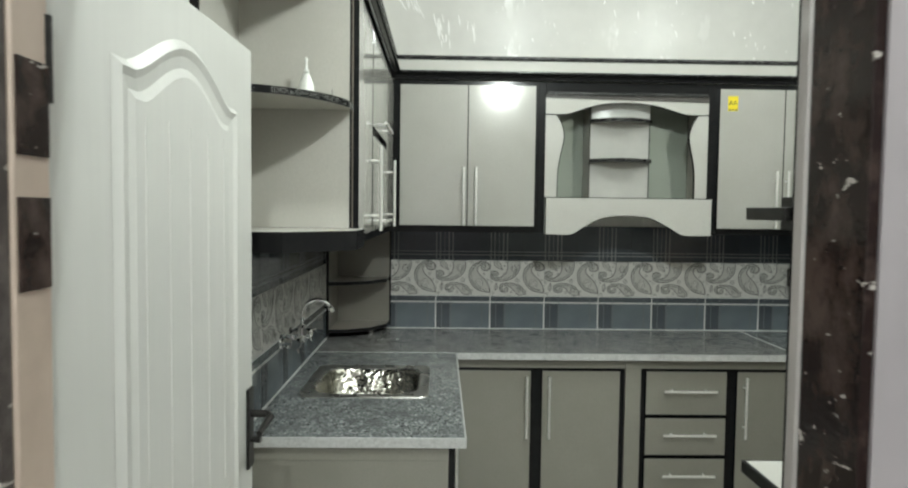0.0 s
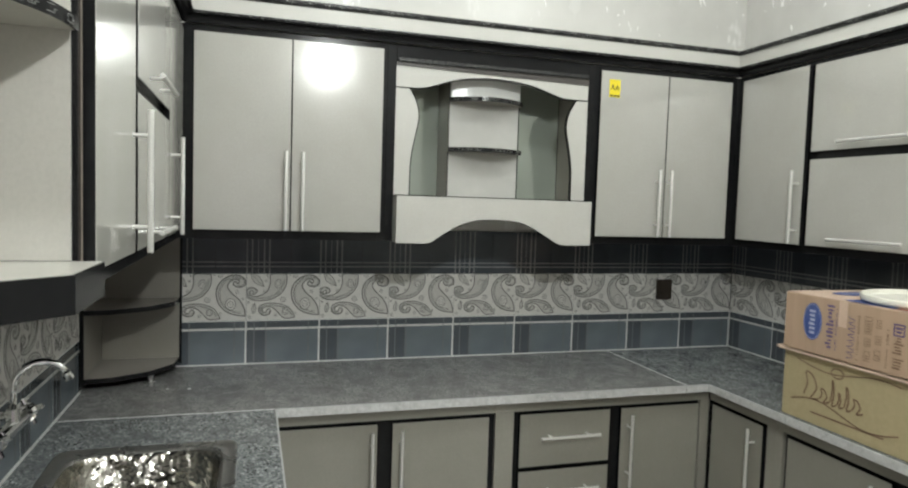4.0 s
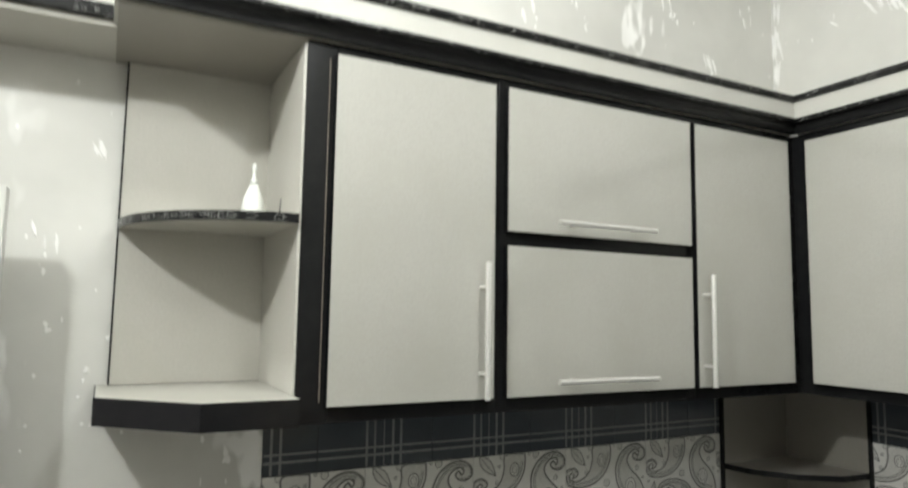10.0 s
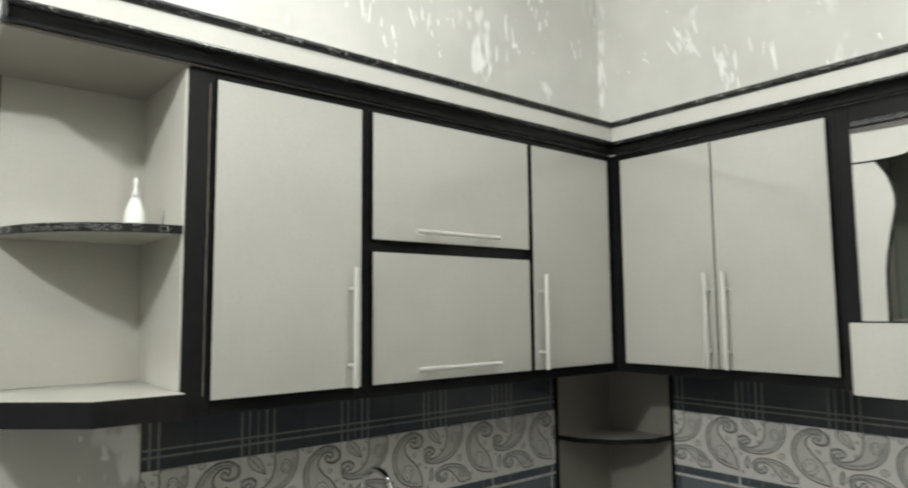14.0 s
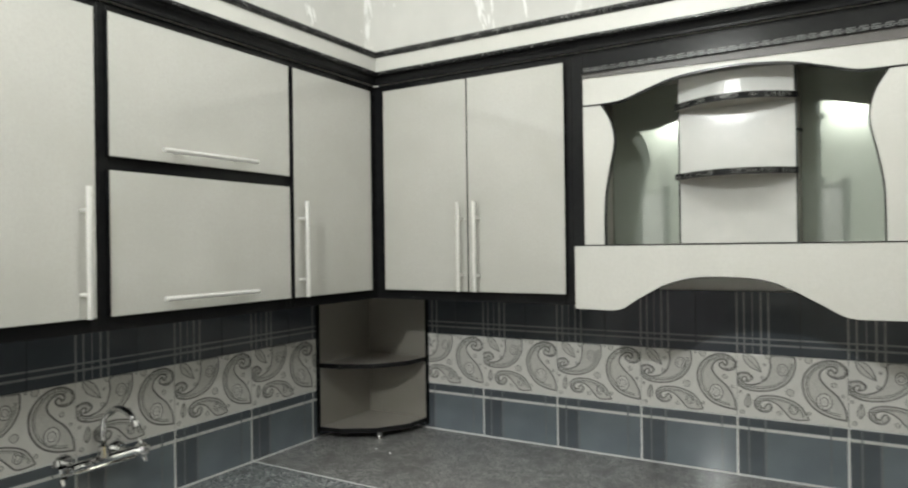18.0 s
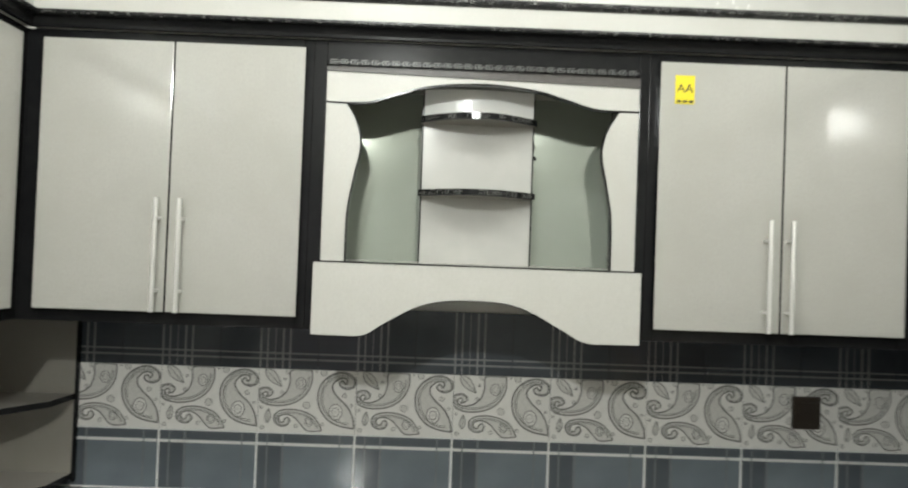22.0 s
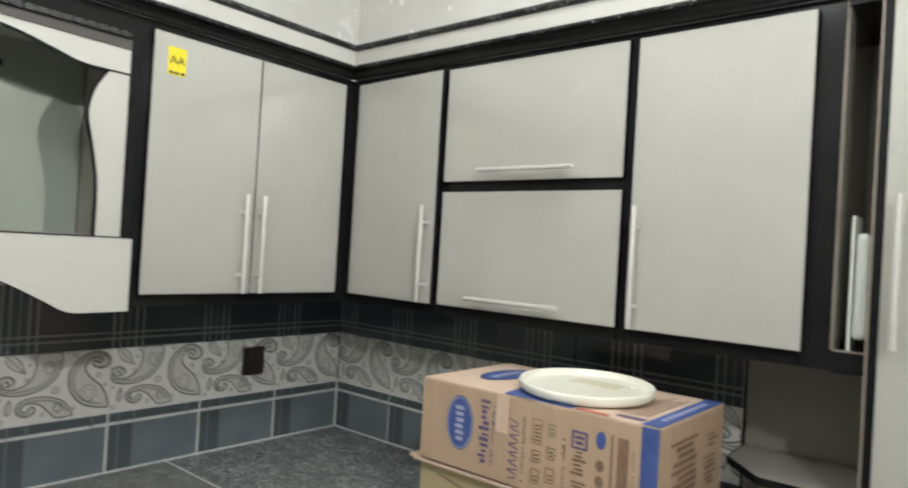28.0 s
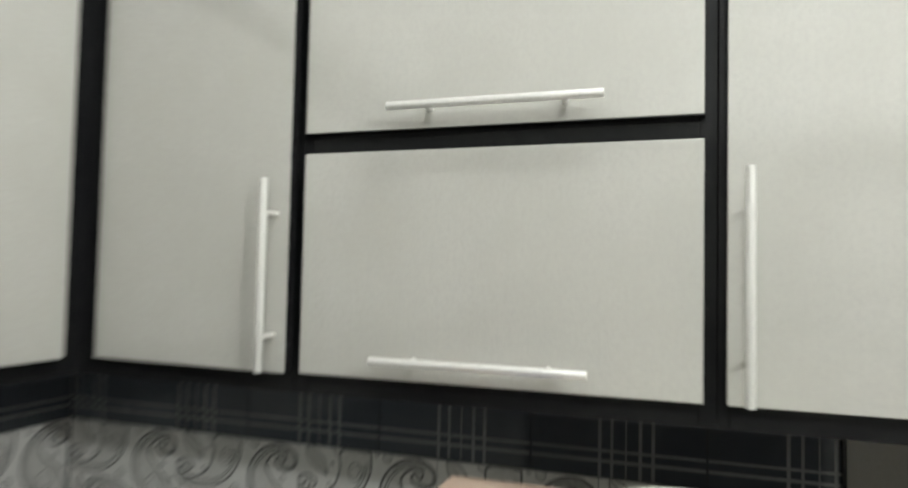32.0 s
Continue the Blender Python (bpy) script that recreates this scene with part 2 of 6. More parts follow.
DOOR_PAINT = surface("white_door_paint", (0.63, 0.625, 0.59), (0.595, 0.59, 0.558), 0.33, fine=55, coarse=2.5, stretch=(1, 1, 0.05), relief=0.12)
MATT_WHITE = surface("matt_white_board", (0.50, 0.495, 0.465), (0.46, 0.455, 0.428), 0.17, fine=18, coarse=5, spec=0.5)
TAN_PAINT = surface("tan_frame_paint", (0.60, 0.485, 0.40), (0.53, 0.42, 0.345), 0.45, fine=30, coarse=5)
MARBLE_BROWN = marble("brown_marble", (0.018, 0.010, 0.009), (0.085, 0.058, 0.049), 0.16)
MARBLE_GREY = marble("grey_brown_marble", (0.075, 0.062, 0.058), (0.17, 0.15, 0.14), 0.3)
IRON = surface("black_door_iron", (0.012, 0.011, 0.010), (0.03, 0.028, 0.026), 0.35, metal=0.4, fine=60, coarse=12)
CARTON = surface("brown_cardboard", (0.50, 0.352, 0.245), (0.43, 0.298, 0.203), 0.7, fine=40, coarse=4, stretch=(1, 1, 0.15), relief=0.15)
CARTON_TOP = surface("pale_cardboard", (0.67, 0.505, 0.395), (0.60, 0.445, 0.34), 0.65, fine=60, coarse=5)
CARTON_CREAM = surface("cream_cardboard", (0.48, 0.40, 0.235), (0.43, 0.355, 0.205), 0.65, fine=60, coarse=5)
INK_BLUE = surface("blue_print", (0.045, 0.085, 0.27), (0.075, 0.115, 0.32), 0.5, fine=80, coarse=12)
INK_PALE = surface("pale_print", (0.44, 0.46, 0.62), (0.36, 0.38, 0.56), 0.6, fine=80, coarse=12)
INK_BROWN = surface("brown_print", (0.17, 0.10, 0.062), (0.27, 0.175, 0.11), 0.6, fine=120, coarse=12)
INK_VIOLET = surface("violet_print", (0.11, 0.075, 0.17), (0.17, 0.12, 0.21), 0.6, fine=80, coarse=12)
INK_RED = surface("red_print", (0.40, 0.09, 0.05), (0.45, 0.13, 0.08), 0.6, fine=80, coarse=12)
CREAM_PLASTIC = surface("cream_plastic", (0.84, 0.82, 0.72), (0.80, 0.78, 0.68), 0.3, fine=20, coarse=8)
WHITE_PLASTIC = surface("white_plastic", (0.74, 0.75, 0.71), (0.70, 0.71, 0.67), 0.35, fine=20, coarse=8)
YELLOW_PAPER = surface("yellow_sticker_paper", (0.80, 0.66, 0.02), (0.76, 0.61, 0.02), 0.5, fine=40, coarse=10)
BLACK_INK = surface("black_print", (0.015, 0.015, 0.012), (0.03, 0.03, 0.025), 0.6, fine=80, coarse=12)
SOCKET_BROWN = surface("brown_socket_plastic", (0.022, 0.016, 0.011), (0.03, 0.022, 0.016), 0.3, fine=30, coarse=10)
FLOOR_TILE = surface("floor_tile_glaze", (0.68, 0.655, 0.62), (0.60, 0.58, 0.545), 0.2, fine=18, coarse=3)
BULB_GLOW, _t, _b = nodes_of("lit_bulb")
_b.inputs["Emission Color"].default_value = (0.95, 1.0, 0.97, 1)
_b.inputs["Emission Strength"].default_value = 30.0


def crackle():
    """Black embossed edging foil: small square key shapes with worn silver outlines."""
    m, t, b = nodes_of("black_embossed_edging")
    co = t.nodes.new("ShaderNodeTexCoord")
    v = t.nodes.new("ShaderNodeTexVoronoi")
    v.distance = "CHEBYCHEV"
    v.inputs["Scale"].default_value = 85.0
    v.inputs["Randomness"].default_value = 0.55
    t.links.new(co.outputs["Object"], v.inputs["Vector"])
    ring = t.nodes.new("ShaderNodeMath")
    ring.operation = "COMPARE"
    ring.inputs[1].default_value, ring.inputs[2].default_value = 0.30, 0.045
    t.links.new(v.outputs["Distance"], ring.inputs[0])
    worn = t.nodes.new("ShaderNodeMath")
    worn.operation = "MULTIPLY"
    t.links.new(ring.outputs[0], worn.inputs[0])
    t.links.new(ramp(t, noise_tex(t, 28.0, 3), 0.44, 0.60), worn.inputs[1])
    t.links.new(mix_color(t, worn.outputs[0], (0.011, 0.011, 0.012), (0.21, 0.21, 0.20)), b.inputs["Base Color"])
    b.inputs["Roughness"].default_value = 0.22
    bump(t, b, v.outputs["Distance"], 0.35, 0.002)
    return m


CRACKLE = crackle()


# ---------------------------------------------------------------- mesh helpers
def thing(name, label, category, at=(0, 0, 0), group="", kind=""):
    ob = new(name)
    ob.location = at
    ob.empty_display_size = 0.05
    return tagged(ob, label, category, group, kind)


def base_of(ob):
    p = Vector((0, 0, 0))
    while ob is not None:
        p += ob.location
        ob = ob.parent
    return p


def finish(name, bm, mats):
    mesh = bpy.data.meshes.new(name)
    bmesh.ops.recalc_face_normals(bm, faces=bm.faces)
    bm.to_mesh(mesh)
    bm.free()
    for m in mats if isinstance(mats, (list, tuple)) else [mats]:
        mesh.materials.append(m)
    return mesh


def part(name, bm, material, parent=None, label="", smooth=False):
    """Links a bmesh, drawn in world places, as one mesh object under a thing or a part."""
    at = base_of(parent)
    bmesh.ops.translate(bm, verts=bm.verts, vec=-at)
    mesh = finish(name, bm, material)
    if smooth:
        for p in mesh.polygons:
            p.use_smooth = True
    ob = new(name, mesh)
    ob.parent = parent
    if label:
        ob["label"] = label
    return ob


def solid(name, bm, material, label, category="", kind="structure", at=(0, 0, 0)):
    """A piece that is a thing by itself."""
    bmesh.ops.translate(bm, verts=bm.verts, vec=-Vector(at))
    ob = new(name, finish(name, bm, material))
    ob.location = at
    return tagged(ob, label, category or name.split("_")[0], "", kind)


def box(bm, x0, x1, y0, y1, z0, z1, bevel=0.0, slot=0):
    m = Matrix.LocRotScale(((x0 + x1) / 2, (y0 + y1) / 2, (z0 + z1) / 2), None, (abs(x1 - x0), abs(y1 - y0), abs(z1 - z0)))
    vs = bmesh.ops.create_cube(bm, size=1.0, matrix=m)["verts"]
    faces = list({f for v in vs for f in v.link_faces})
    for f in faces:
        f.material_index = slot
    if bevel:
        bmesh.ops.bevel(bm, geom=list({e for v in vs for e in v.link_edges}), offset=bevel, segments=2, profile=0.6, affect="EDGES")
    return bm


def boxes(*rows, bevel=0.0):
    bm = bmesh.new()
    for r in rows:
        box(bm, *r, bevel=bevel)
    return bm


def prism(pts, lo, hi, axis, bm=None, slot=0):
    """A flat outline pushed from lo to hi along an axis; pts are the other two axes in order."""
    bm = bm or bmesh.new()

    def place(p, q):
        return {"x": (q, p[0], p[1]), "y": (p[0], q, p[1]), "z": (p[0], p[1], q)}[axis]

    a = [bm.verts.new(place(p, lo)) for p in pts]
    b = [bm.verts.new(place(p, hi)) for p in pts]
    n = len(pts)
    fs = [bm.faces.new(a), bm.faces.new(b[::-1])] + [bm.faces.new((a[i], a[(i + 1) % n], b[(i + 1) % n], b[i])) for i in range(n)]
    for f in fs:
        f.material_index = slot
    return bm


def tube(path, radius, bm=None, sides=10, caps=True):
    """A round bar along a path of points; radius a number or one for each point."""
    bm = bm or bmesh.new()
    path = [Vector(p) for p in path]
    rings = []
    side = None
    for i, p in enumerate(path):
        d = (path[min(i + 1, len(path) - 1)] - path[max(i - 1, 0)]).normalized()
        if side is None:
            side = d.orthogonal().normalized()
        side = (side - d * side.dot(d)).normalized()
        up = d.cross(side)
        r = radius[i] if isinstance(radius, (list, tuple)) else radius
        rings.append([bm.verts.new(p + r * (math.cos(a) * side + math.sin(a) * up)) for a in (2 * math.pi * k / sides for k in range(sides))])
    for a, b in zip(rings, rings[1:]):
        for k in range(sides):
            bm.faces.new((a[k], a[(k + 1) % sides], b[(k + 1) % sides], b[k]))
    if caps:
        bm.faces.new(rings[0][::-1])
        bm.faces.new(rings[-1])
    return bm


def turned(profile, at, bm=None, sides=28):
    bm = bm or bmesh.new()
    rings = [[bm.verts.new((at[0] + r * math.cos(a), at[1] + r * math.sin(a), at[2] + h)) for a in (2 * math.pi * k / sides for k in range(sides))] for r, h in ((max(r, 0.0005), h) for r, h in profile)]
    for a, b in zip(rings, rings[1:]):
        for k in range(sides):
            bm.faces.new((a[k], a[(k + 1) % sides], b[(k + 1) % sides], b[k]))
    bm.faces.new(rings[0][::-1])
    bm.faces.new(rings[-1])
    return bm


# ---------------------------------------------------------------- plan (metres)
XW0, XW1, YW = 0.02, 3.065, 3.065          # tiled faces of the three walls
XL, YB, XR = 0.366, 2.682, 2.731           # door faces of the wall cabinets
ZB, ZT = 1.517, 2.228                      # their lower and upper edge
ZC = 0.92                                  # worktop
Z_CEIL = 3.15
DOOR_X0, DOOR_X1 = 0.20, 1.04              # doorway
WALL_Y0, WALL_Y1 = -0.075, 0.062           # wall with the doorway
THICK = 0.018


class Run:
    """A wall seen from the front: u along it, v out from it, w up."""

    def __init__(self, side):
        self.side = side

    def box(self, bm, u0, u1, v0, v1, w0, w1, bevel=0.0, slot=0):
        if self.side == "left":
            return box(bm, XW0 + v0, XW0 + v1, u0, u1, w0, w1, bevel, slot)
        if self.side == "right":
            return box(bm, XW1 - v1, XW1 - v0, u0, u1, w0, w1, bevel, slot)
        return box(bm, u0, u1, YW - v1, YW - v0, w0, w1, bevel, slot)

    def at(self, u, v, w):
        return {"left": (XW0 + v, u, w), "right": (XW1 - v, u, w)}.get(self.side, (u, YW - v, w))

    @property
    def face(self):
        return {"left": XL - XW0, "right": XW1 - XR}.get(self.side, YW - YB)


LEFT, BACK, RIGHT = Run("left"), Run("back"), Run("right")


# ---------------------------------------------------------------- setting
solid("floor", boxes((-1.2, 3.4, -3.2, 3.4, -0.12, -0.006)), GROUT, "pale grout bed under the floor tiles", "floor")
solid("ceiling", boxes((-1.2, 3.4, -3.2, 3.4, Z_CEIL, Z_CEIL + 0.12)), CEILING_PAINT, "plain white painted ceiling", "ceiling")
wall_back = solid("wall_back", boxes((-0.15, 3.23, YW + 0.010, YW + 0.16, 0, Z_CEIL)), PLASTER, "glossy grey plaster wall with white putty daubs", "wall")
wall_left = solid("wall_left", boxes((-0.15, XW0 - 0.010, WALL_Y1, YW + 0.010, 0, Z_CEIL)), PLASTER, "glossy grey plaster wall with white putty daubs", "wall")
wall_right = solid("wall_right", boxes((XW1 + 0.010, 3.23, WALL_Y1, YW + 0.010, 0, Z_CEIL)), PLASTER, "glossy grey plaster wall with white putty daubs", "wall")
bm = boxes((-0.9, DOOR_X0 - 0.055, WALL_Y0, WALL_Y1, 0, Z_CEIL), (DOOR_X1 + 0.012, 3.23, WALL_Y0, WALL_Y1, 0, Z_CEIL))
box(bm, DOOR_X0 - 0.055, DOOR_X1 + 0.012, WALL_Y0, WALL_Y1, 2.06, Z_CEIL)
for fc in bm.faces:                        # the side towards the kitchen is plastered like its other walls
    if all(v.co.y > WALL_Y1 - 0.001 for v in fc.verts):
        fc.material_index = 1
solid("wall_doorway", bm, [PLASTER_HALL, PLASTER], "purplish grey rough plaster wall round the doorway", "wall")
for name, b in (("wall_hall_left", (-1.05, -0.9, -3.0, WALL_Y1, 0, Z_CEIL)), ("wall_hall_right", (2.6, 2.75, -3.0, WALL_Y0, 0, Z_CEIL)), ("wall_hall_end", (-1.05, 2.75, -3.15, -3.0, 0, Z_CEIL))):
    solid(name, boxes(b), PLASTER_HALL, "plain greyish plaster wall of the hall", "wall")

# doorway: marble casing, plaster reveal, dark frame strip
casing = thing("door_casing", "brown marble casing and plaster reveal of the doorway", "casing", (DOOR_X1, 0, 0), kind="structure")
part("marble_slab", boxes((DOOR_X1, DOOR_X1 + 0.012, -0.071, 0.0440, 0, 2.06), bevel=0.002), MARBLE_BROWN, casing, "dark brown veined marble slab")
part("reveal", boxes((DOOR_X1 - 0.004, DOOR_X1 + 0.012, 0.0443, 0.066, 0, 2.06), bevel=0.003), PLASTER_REVEAL, casing, "bare grey plaster reveal")
part("frame_strip", boxes((DOOR_X1 + 0.002, DOOR_X1 + 0.05, 0.066, 0.082, 0, 2.1), bevel=0.002), BLACK, casing, "black frame strip")
part("marble_lintel", boxes((DOOR_X0 - 0.055, DOOR_X1, WALL_Y0 - 0.012, 0.062, 2.04, 2.06)), MARBLE_BROWN, casing)
latch = thing("latch_keeper", "black iron bar latch fixed to the door frame", "latch", (DOOR_X1, 0.08, 1.59))
part("bar", boxes((DOOR_X1 - 0.006, DOOR_X1 + 0.008, 0.0822, 0.188, 1.586, 1.603), bevel=0.002), IRON, latch)
part("plate", boxes((DOOR_X1 + 0.0085, DOOR_X1 + 0.014, 0.0822, 0.120, 1.574, 1.616), bevel=0.001), IRON, latch)

frame_l = thing("door_frame", "tan door frame with dark marble inlays", "door frame", (DOOR_X0, -0.05, 0), kind="structure")
part("jamb", boxes((DOOR_X0 - 0.055, DOOR_X0, -0.090, -0.030, 0, 2.04), bevel=0.003), TAN_PAINT, frame_l)
for z0, z1 in ((1.643, 1.738), (1.509, 1.602)):
    part("inlay", boxes((DOOR_X0 - 0.001, DOOR_X0 + 0.003, -0.086, -0.034, z0, z1), bevel=0.001), MARBLE_BROWN, frame_l, "dark marble inlay")
part("outer_slab", boxes((DOOR_X0 - 0.20, DOOR_X0 - 0.004, -0.112, -0.091, 0, 2.06), bevel=0.002), MARBLE_GREY, frame_l, "grey-brown marble slab")
part("back_stop", boxes((DOOR_X0 - 0.055, DOOR_X0 - 0.012, -0.0295, WALL_Y1, 0, 2.04)), TAN_PAINT, frame_l)


# ---------------------------------------------------------------- the white panel door
def panel_outline(y0, y1, z0, z1, rise, n=18):
    """A panel with a bowed top between two flat shoulders."""
    pts = [(y0, z0), (y1, z0), (y1, z1)]
    for k in range(n + 1):
        s = k / n
        y = y1 + (y0 - y1) * (0.08 + 0.84 * s)
        pts.append((y, z1 + rise * math.sin(math.pi * s) ** 1.3))
    return pts + [(y0, z1)]


def kitchen_door():
    x0, x1, y0, y1, z1 = 0.155, 0.195, -0.028, 0.692, 1.922
    d = thing("door_1", "white moulded panel door standing open, with black lever handle", "door", (0.175, -0.028, 0), kind="structure")
    part("leaf", boxes((x0, x1, y0, y1, 0.01, z1), bevel=0.003), DOOR_PAINT, d)
    for z0, z2, rise in ((1.02, 1.784, 0.070), (0.20, 0.88, 0.0)):
        outer = panel_outline(y0 + 0.135, y1 - 0.110, z0, z2, rise)
        bm = bmesh.new()
        cy, cz = sum(p[0] for p in outer) / len(outer), (z0 + z2) / 2
        loops = []
        for inset, x in ((0.0, x1 + 0.0005), (0.012, x1 + 0.009), (0.022, x1 + 0.004), (0.038, x1 + 0.0015), (0.050, x1 + 0.006)):
            ring = []
            for (y, z) in outer:
                ky, kz = 1 - inset / 0.22, 1 - inset / 0.40
                ring.append(bm.verts.new((x, cy + (y - cy) * ky, cz + (z - cz) * kz)))
            loops.append(ring)
        for a, b in zip(loops, loops[1:]):
            for k in range(len(a)):
                bm.faces.new((a[k], a[(k + 1) % len(a)], b[(k + 1) % len(a)], b[k]))
        bm.faces.new(loops[-1])
        part("moulded_panel", bm, DOOR_PAINT, d, "moulded raised panel")
    for k in range(5):
        y = y0 + 0.215 + 0.078 * k
        part("bead", boxes((x1 + 0.0055, x1 + 0.0072, y, y + 0.003, 1.09, 1.72), bevel=0.001), DOOR_PAINT, d, "vertical bead on the panel")
    plate = part("lock_plate", boxes((x1 + 0.0002, x1 + 0.006, y1 - 0.045, y1 - 0.008, 1.045, 1.215), bevel=0.002), IRON, d, "black iron lock plate")
    part("lever", tube([(x1 + 0.004, y1 - 0.026, 1.160), (x1 + 0.042, y1 - 0.026, 1.160), (x1 + 0.050, y1 - 0.040, 1.158), (x1 + 0.050, y1 - 0.125, 1.150)], [0.008, 0.008, 0.008, 0.006]), IRON, plate)
    part("key_knob", tube([(x1 + 0.004, y1 - 0.026, 1.105), (x1 + 0.026, y1 - 0.026, 1.105)], [0.006, 0.008]), IRON, plate)
    for z in (0.25, 0.98, 1.70):
        part("hinge", tube([(x1 + 0.003, y0 - 0.001, z), (x1 + 0.003, y0 - 0.001, z + 0.09)], 0.006), IRON, d, "black butt hinge")
    d.rotation_euler.z = -radians(1.0)


kitchen_door()


# ---------------------------------------------------------------- wall cabinets
def bar_handle(run, u, w, length, upright, parent, v0=None):
    """A round bar pull on two posts; u, w its middle."""
    v0 = run.face if v0 is None else v0
    v = v0 + 0.034
    half = length / 2
    ends = [(u, v, w - half), (u, v, w + half)] if upright else [(u - half, v, w), (u + half, v, w)]
    bm = tube([run.at(*e) for e in ends], 0.0062, sides=12)
    for k in (-0.64, 0.64):
        p = (u, w + k * half) if upright else (u + k * half, w)
        tube([run.at(p[0], v0 - 0.001, p[1]), run.at(p[0], v, p[1])], 0.0042, bm, 8)
    return part("handle", bm, BRUSHED, parent, "brushed steel bar handle", smooth=False)


def cab_door(run, u0, u1, w0, w1, parent, handle=None, name="door", v1=None):
    """A flat door or drawer front with dark edging and a bar handle."""
    v1 = run.face if v1 is None else v1
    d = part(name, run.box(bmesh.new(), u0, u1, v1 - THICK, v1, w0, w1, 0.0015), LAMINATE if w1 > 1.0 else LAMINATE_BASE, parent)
    part("edging", _edging(run, u0, u1, v1, w0, w1), BLACK, d, "thin dark edge band")
    if handle:
        hu, hw, ln, up = handle
        bar_handle(run, hu, hw, ln, up, d, v1)
    return d


def _edging(run, u0, u1, v1, w0, w1):
    bm = bmesh.new()
    g = 0.0016
    for a in ((u0 - g, u0 - 0.0002, w0, w1), (u1 + 0.0002, u1 + g, w0, w1), (u0 - g, u1 + g, w0 - g, w0 - 0.0002), (u0 - g, u1 + g, w1 + 0.0002, w1 + g)):
        run.box(bm, a[0], a[1], v1 - THICK, v1 - 0.001, a[2], a[3])
    return bm


def wall_cabinet(run, u0, u1, label, stiles, rails=()):
    """Carcass from u0 to u1 with black frame strips in front of it."""
    f = run.face
    c = thing("wall_cabinet", label, "cabinet", run.at((u0 + u1) / 2, 0.0, 1.483), "wall cabinets")
    part("carcass", run.box(bmesh.new(), u0, u1, 0.0015, f - 0.038, 1.483, 2.255), BLACK, c, "black carcass")
    for a, b in stiles:
        part("stile", run.box(bmesh.new(), a, b, f - 0.0375, f - 0.020, 1.483, 2.255, 0.001), BLACK, c, "black frame strip")
    inner = [s for s in stiles]
    lo = max([b for a, b in inner if abs(a - u0) < 0.002], default=u0)
    hi = min([a for a, b in inner if abs(b - u1) < 0.002], default=u1)
    for w0, w1 in ((1.483, 1.528), (2.215, 2.255)) + tuple(rails):
        part("rail", run.box(bmesh.new(), lo + 0.0005, hi - 0.0005, f - 0.037, f - 0.0195, w0, w1, 0.001), BLACK, c, "black frame strip")
    return c


HL = 0.295
# left run
c = wall_cabinet(LEFT, 1.199, 1.652, "taupe wall cabinet with one door and black frame", [(1.199, 1.262), (1.628, 1.652)])
cab_door(LEFT, 1.257, 1.634, ZB, ZT, c, (1.599, 1.667, HL, True))
part("edge_line", LEFT.box(bmesh.new(), 1.2455, 1.2467, LEFT.face - 0.0195, LEFT.face - 0.0170, 1.525, 2.222, 0.0004), RAW_EDGE, c, "thin dull brown line")
c = wall_cabinet(LEFT, 1.653, 2.262, "taupe wall cabinet with two lift-up flaps", [(1.653, 1.674), (2.246, 2.262)], [(1.862, 1.895)])
cab_door(LEFT, 1.669, 2.247, 1.891, ZT, c, (1.938, 1.916, 0.30, False), "flap")
cab_door(LEFT, 1.669, 2.247, ZB, 1.858, c, (1.938, 1.550, 0.30, False), "flap")
c = wall_cabinet(LEFT, 2.263, 2.700, "narrow taupe wall cabinet beside the corner", [(2.263, 2.275), (2.645, 2.700)])
cab_door(LEFT, 2.266, 2.651, ZB, ZT, c, (2.286, 1.667, HL, True))
part("corner_post", boxes((XL - 0.034, XL - 0.0145, 2.7003, 2.7225, 1.483, 2.255)), BLACK, c, "black filler in the corner")
# back run
c = wall_cabinet(BACK, 0.350, 1.105, "taupe wall cabinet with two doors", [(0.350, 0.402), (1.078, 1.105)])
cab_door(BACK, 0.399, 0.7400, ZB, ZT, c, (0.7235, 1.667, HL, True))
cab_door(BACK, 0.7450, 1.086, ZB, ZT, c, (0.785, 1.667, HL, True))
c = wall_cabinet(BACK, 2.005, 2.745, "taupe wall cabinet with two doors and a yellow sticker", [(2.005, 2.035), (2.693, 2.745)])
cab_door(BACK, 2.029, 2.362, ZB, ZT, c, (2.319, 1.667, HL, True))
cab_door(BACK, 2.367, 2.698, ZB, ZT, c, (2.378, 1.667, HL, True))
part("corner_post", boxes((2.7453, XR + 0.0375, 2.6985, 2.7225, 1.483, 2.255)), BLACK, c, "black filler in the corner")
# right run
c = wall_cabinet(RIGHT, 2.263, 2.698, "narrow taupe wall cabinet beside the corner", [(2.263, 2.268), (2.652, 2.698)])
ajar = cab_door(RIGHT, 2.262, 2.656, ZB, ZT + 0.005, c, (2.285, 1.669, HL, True))
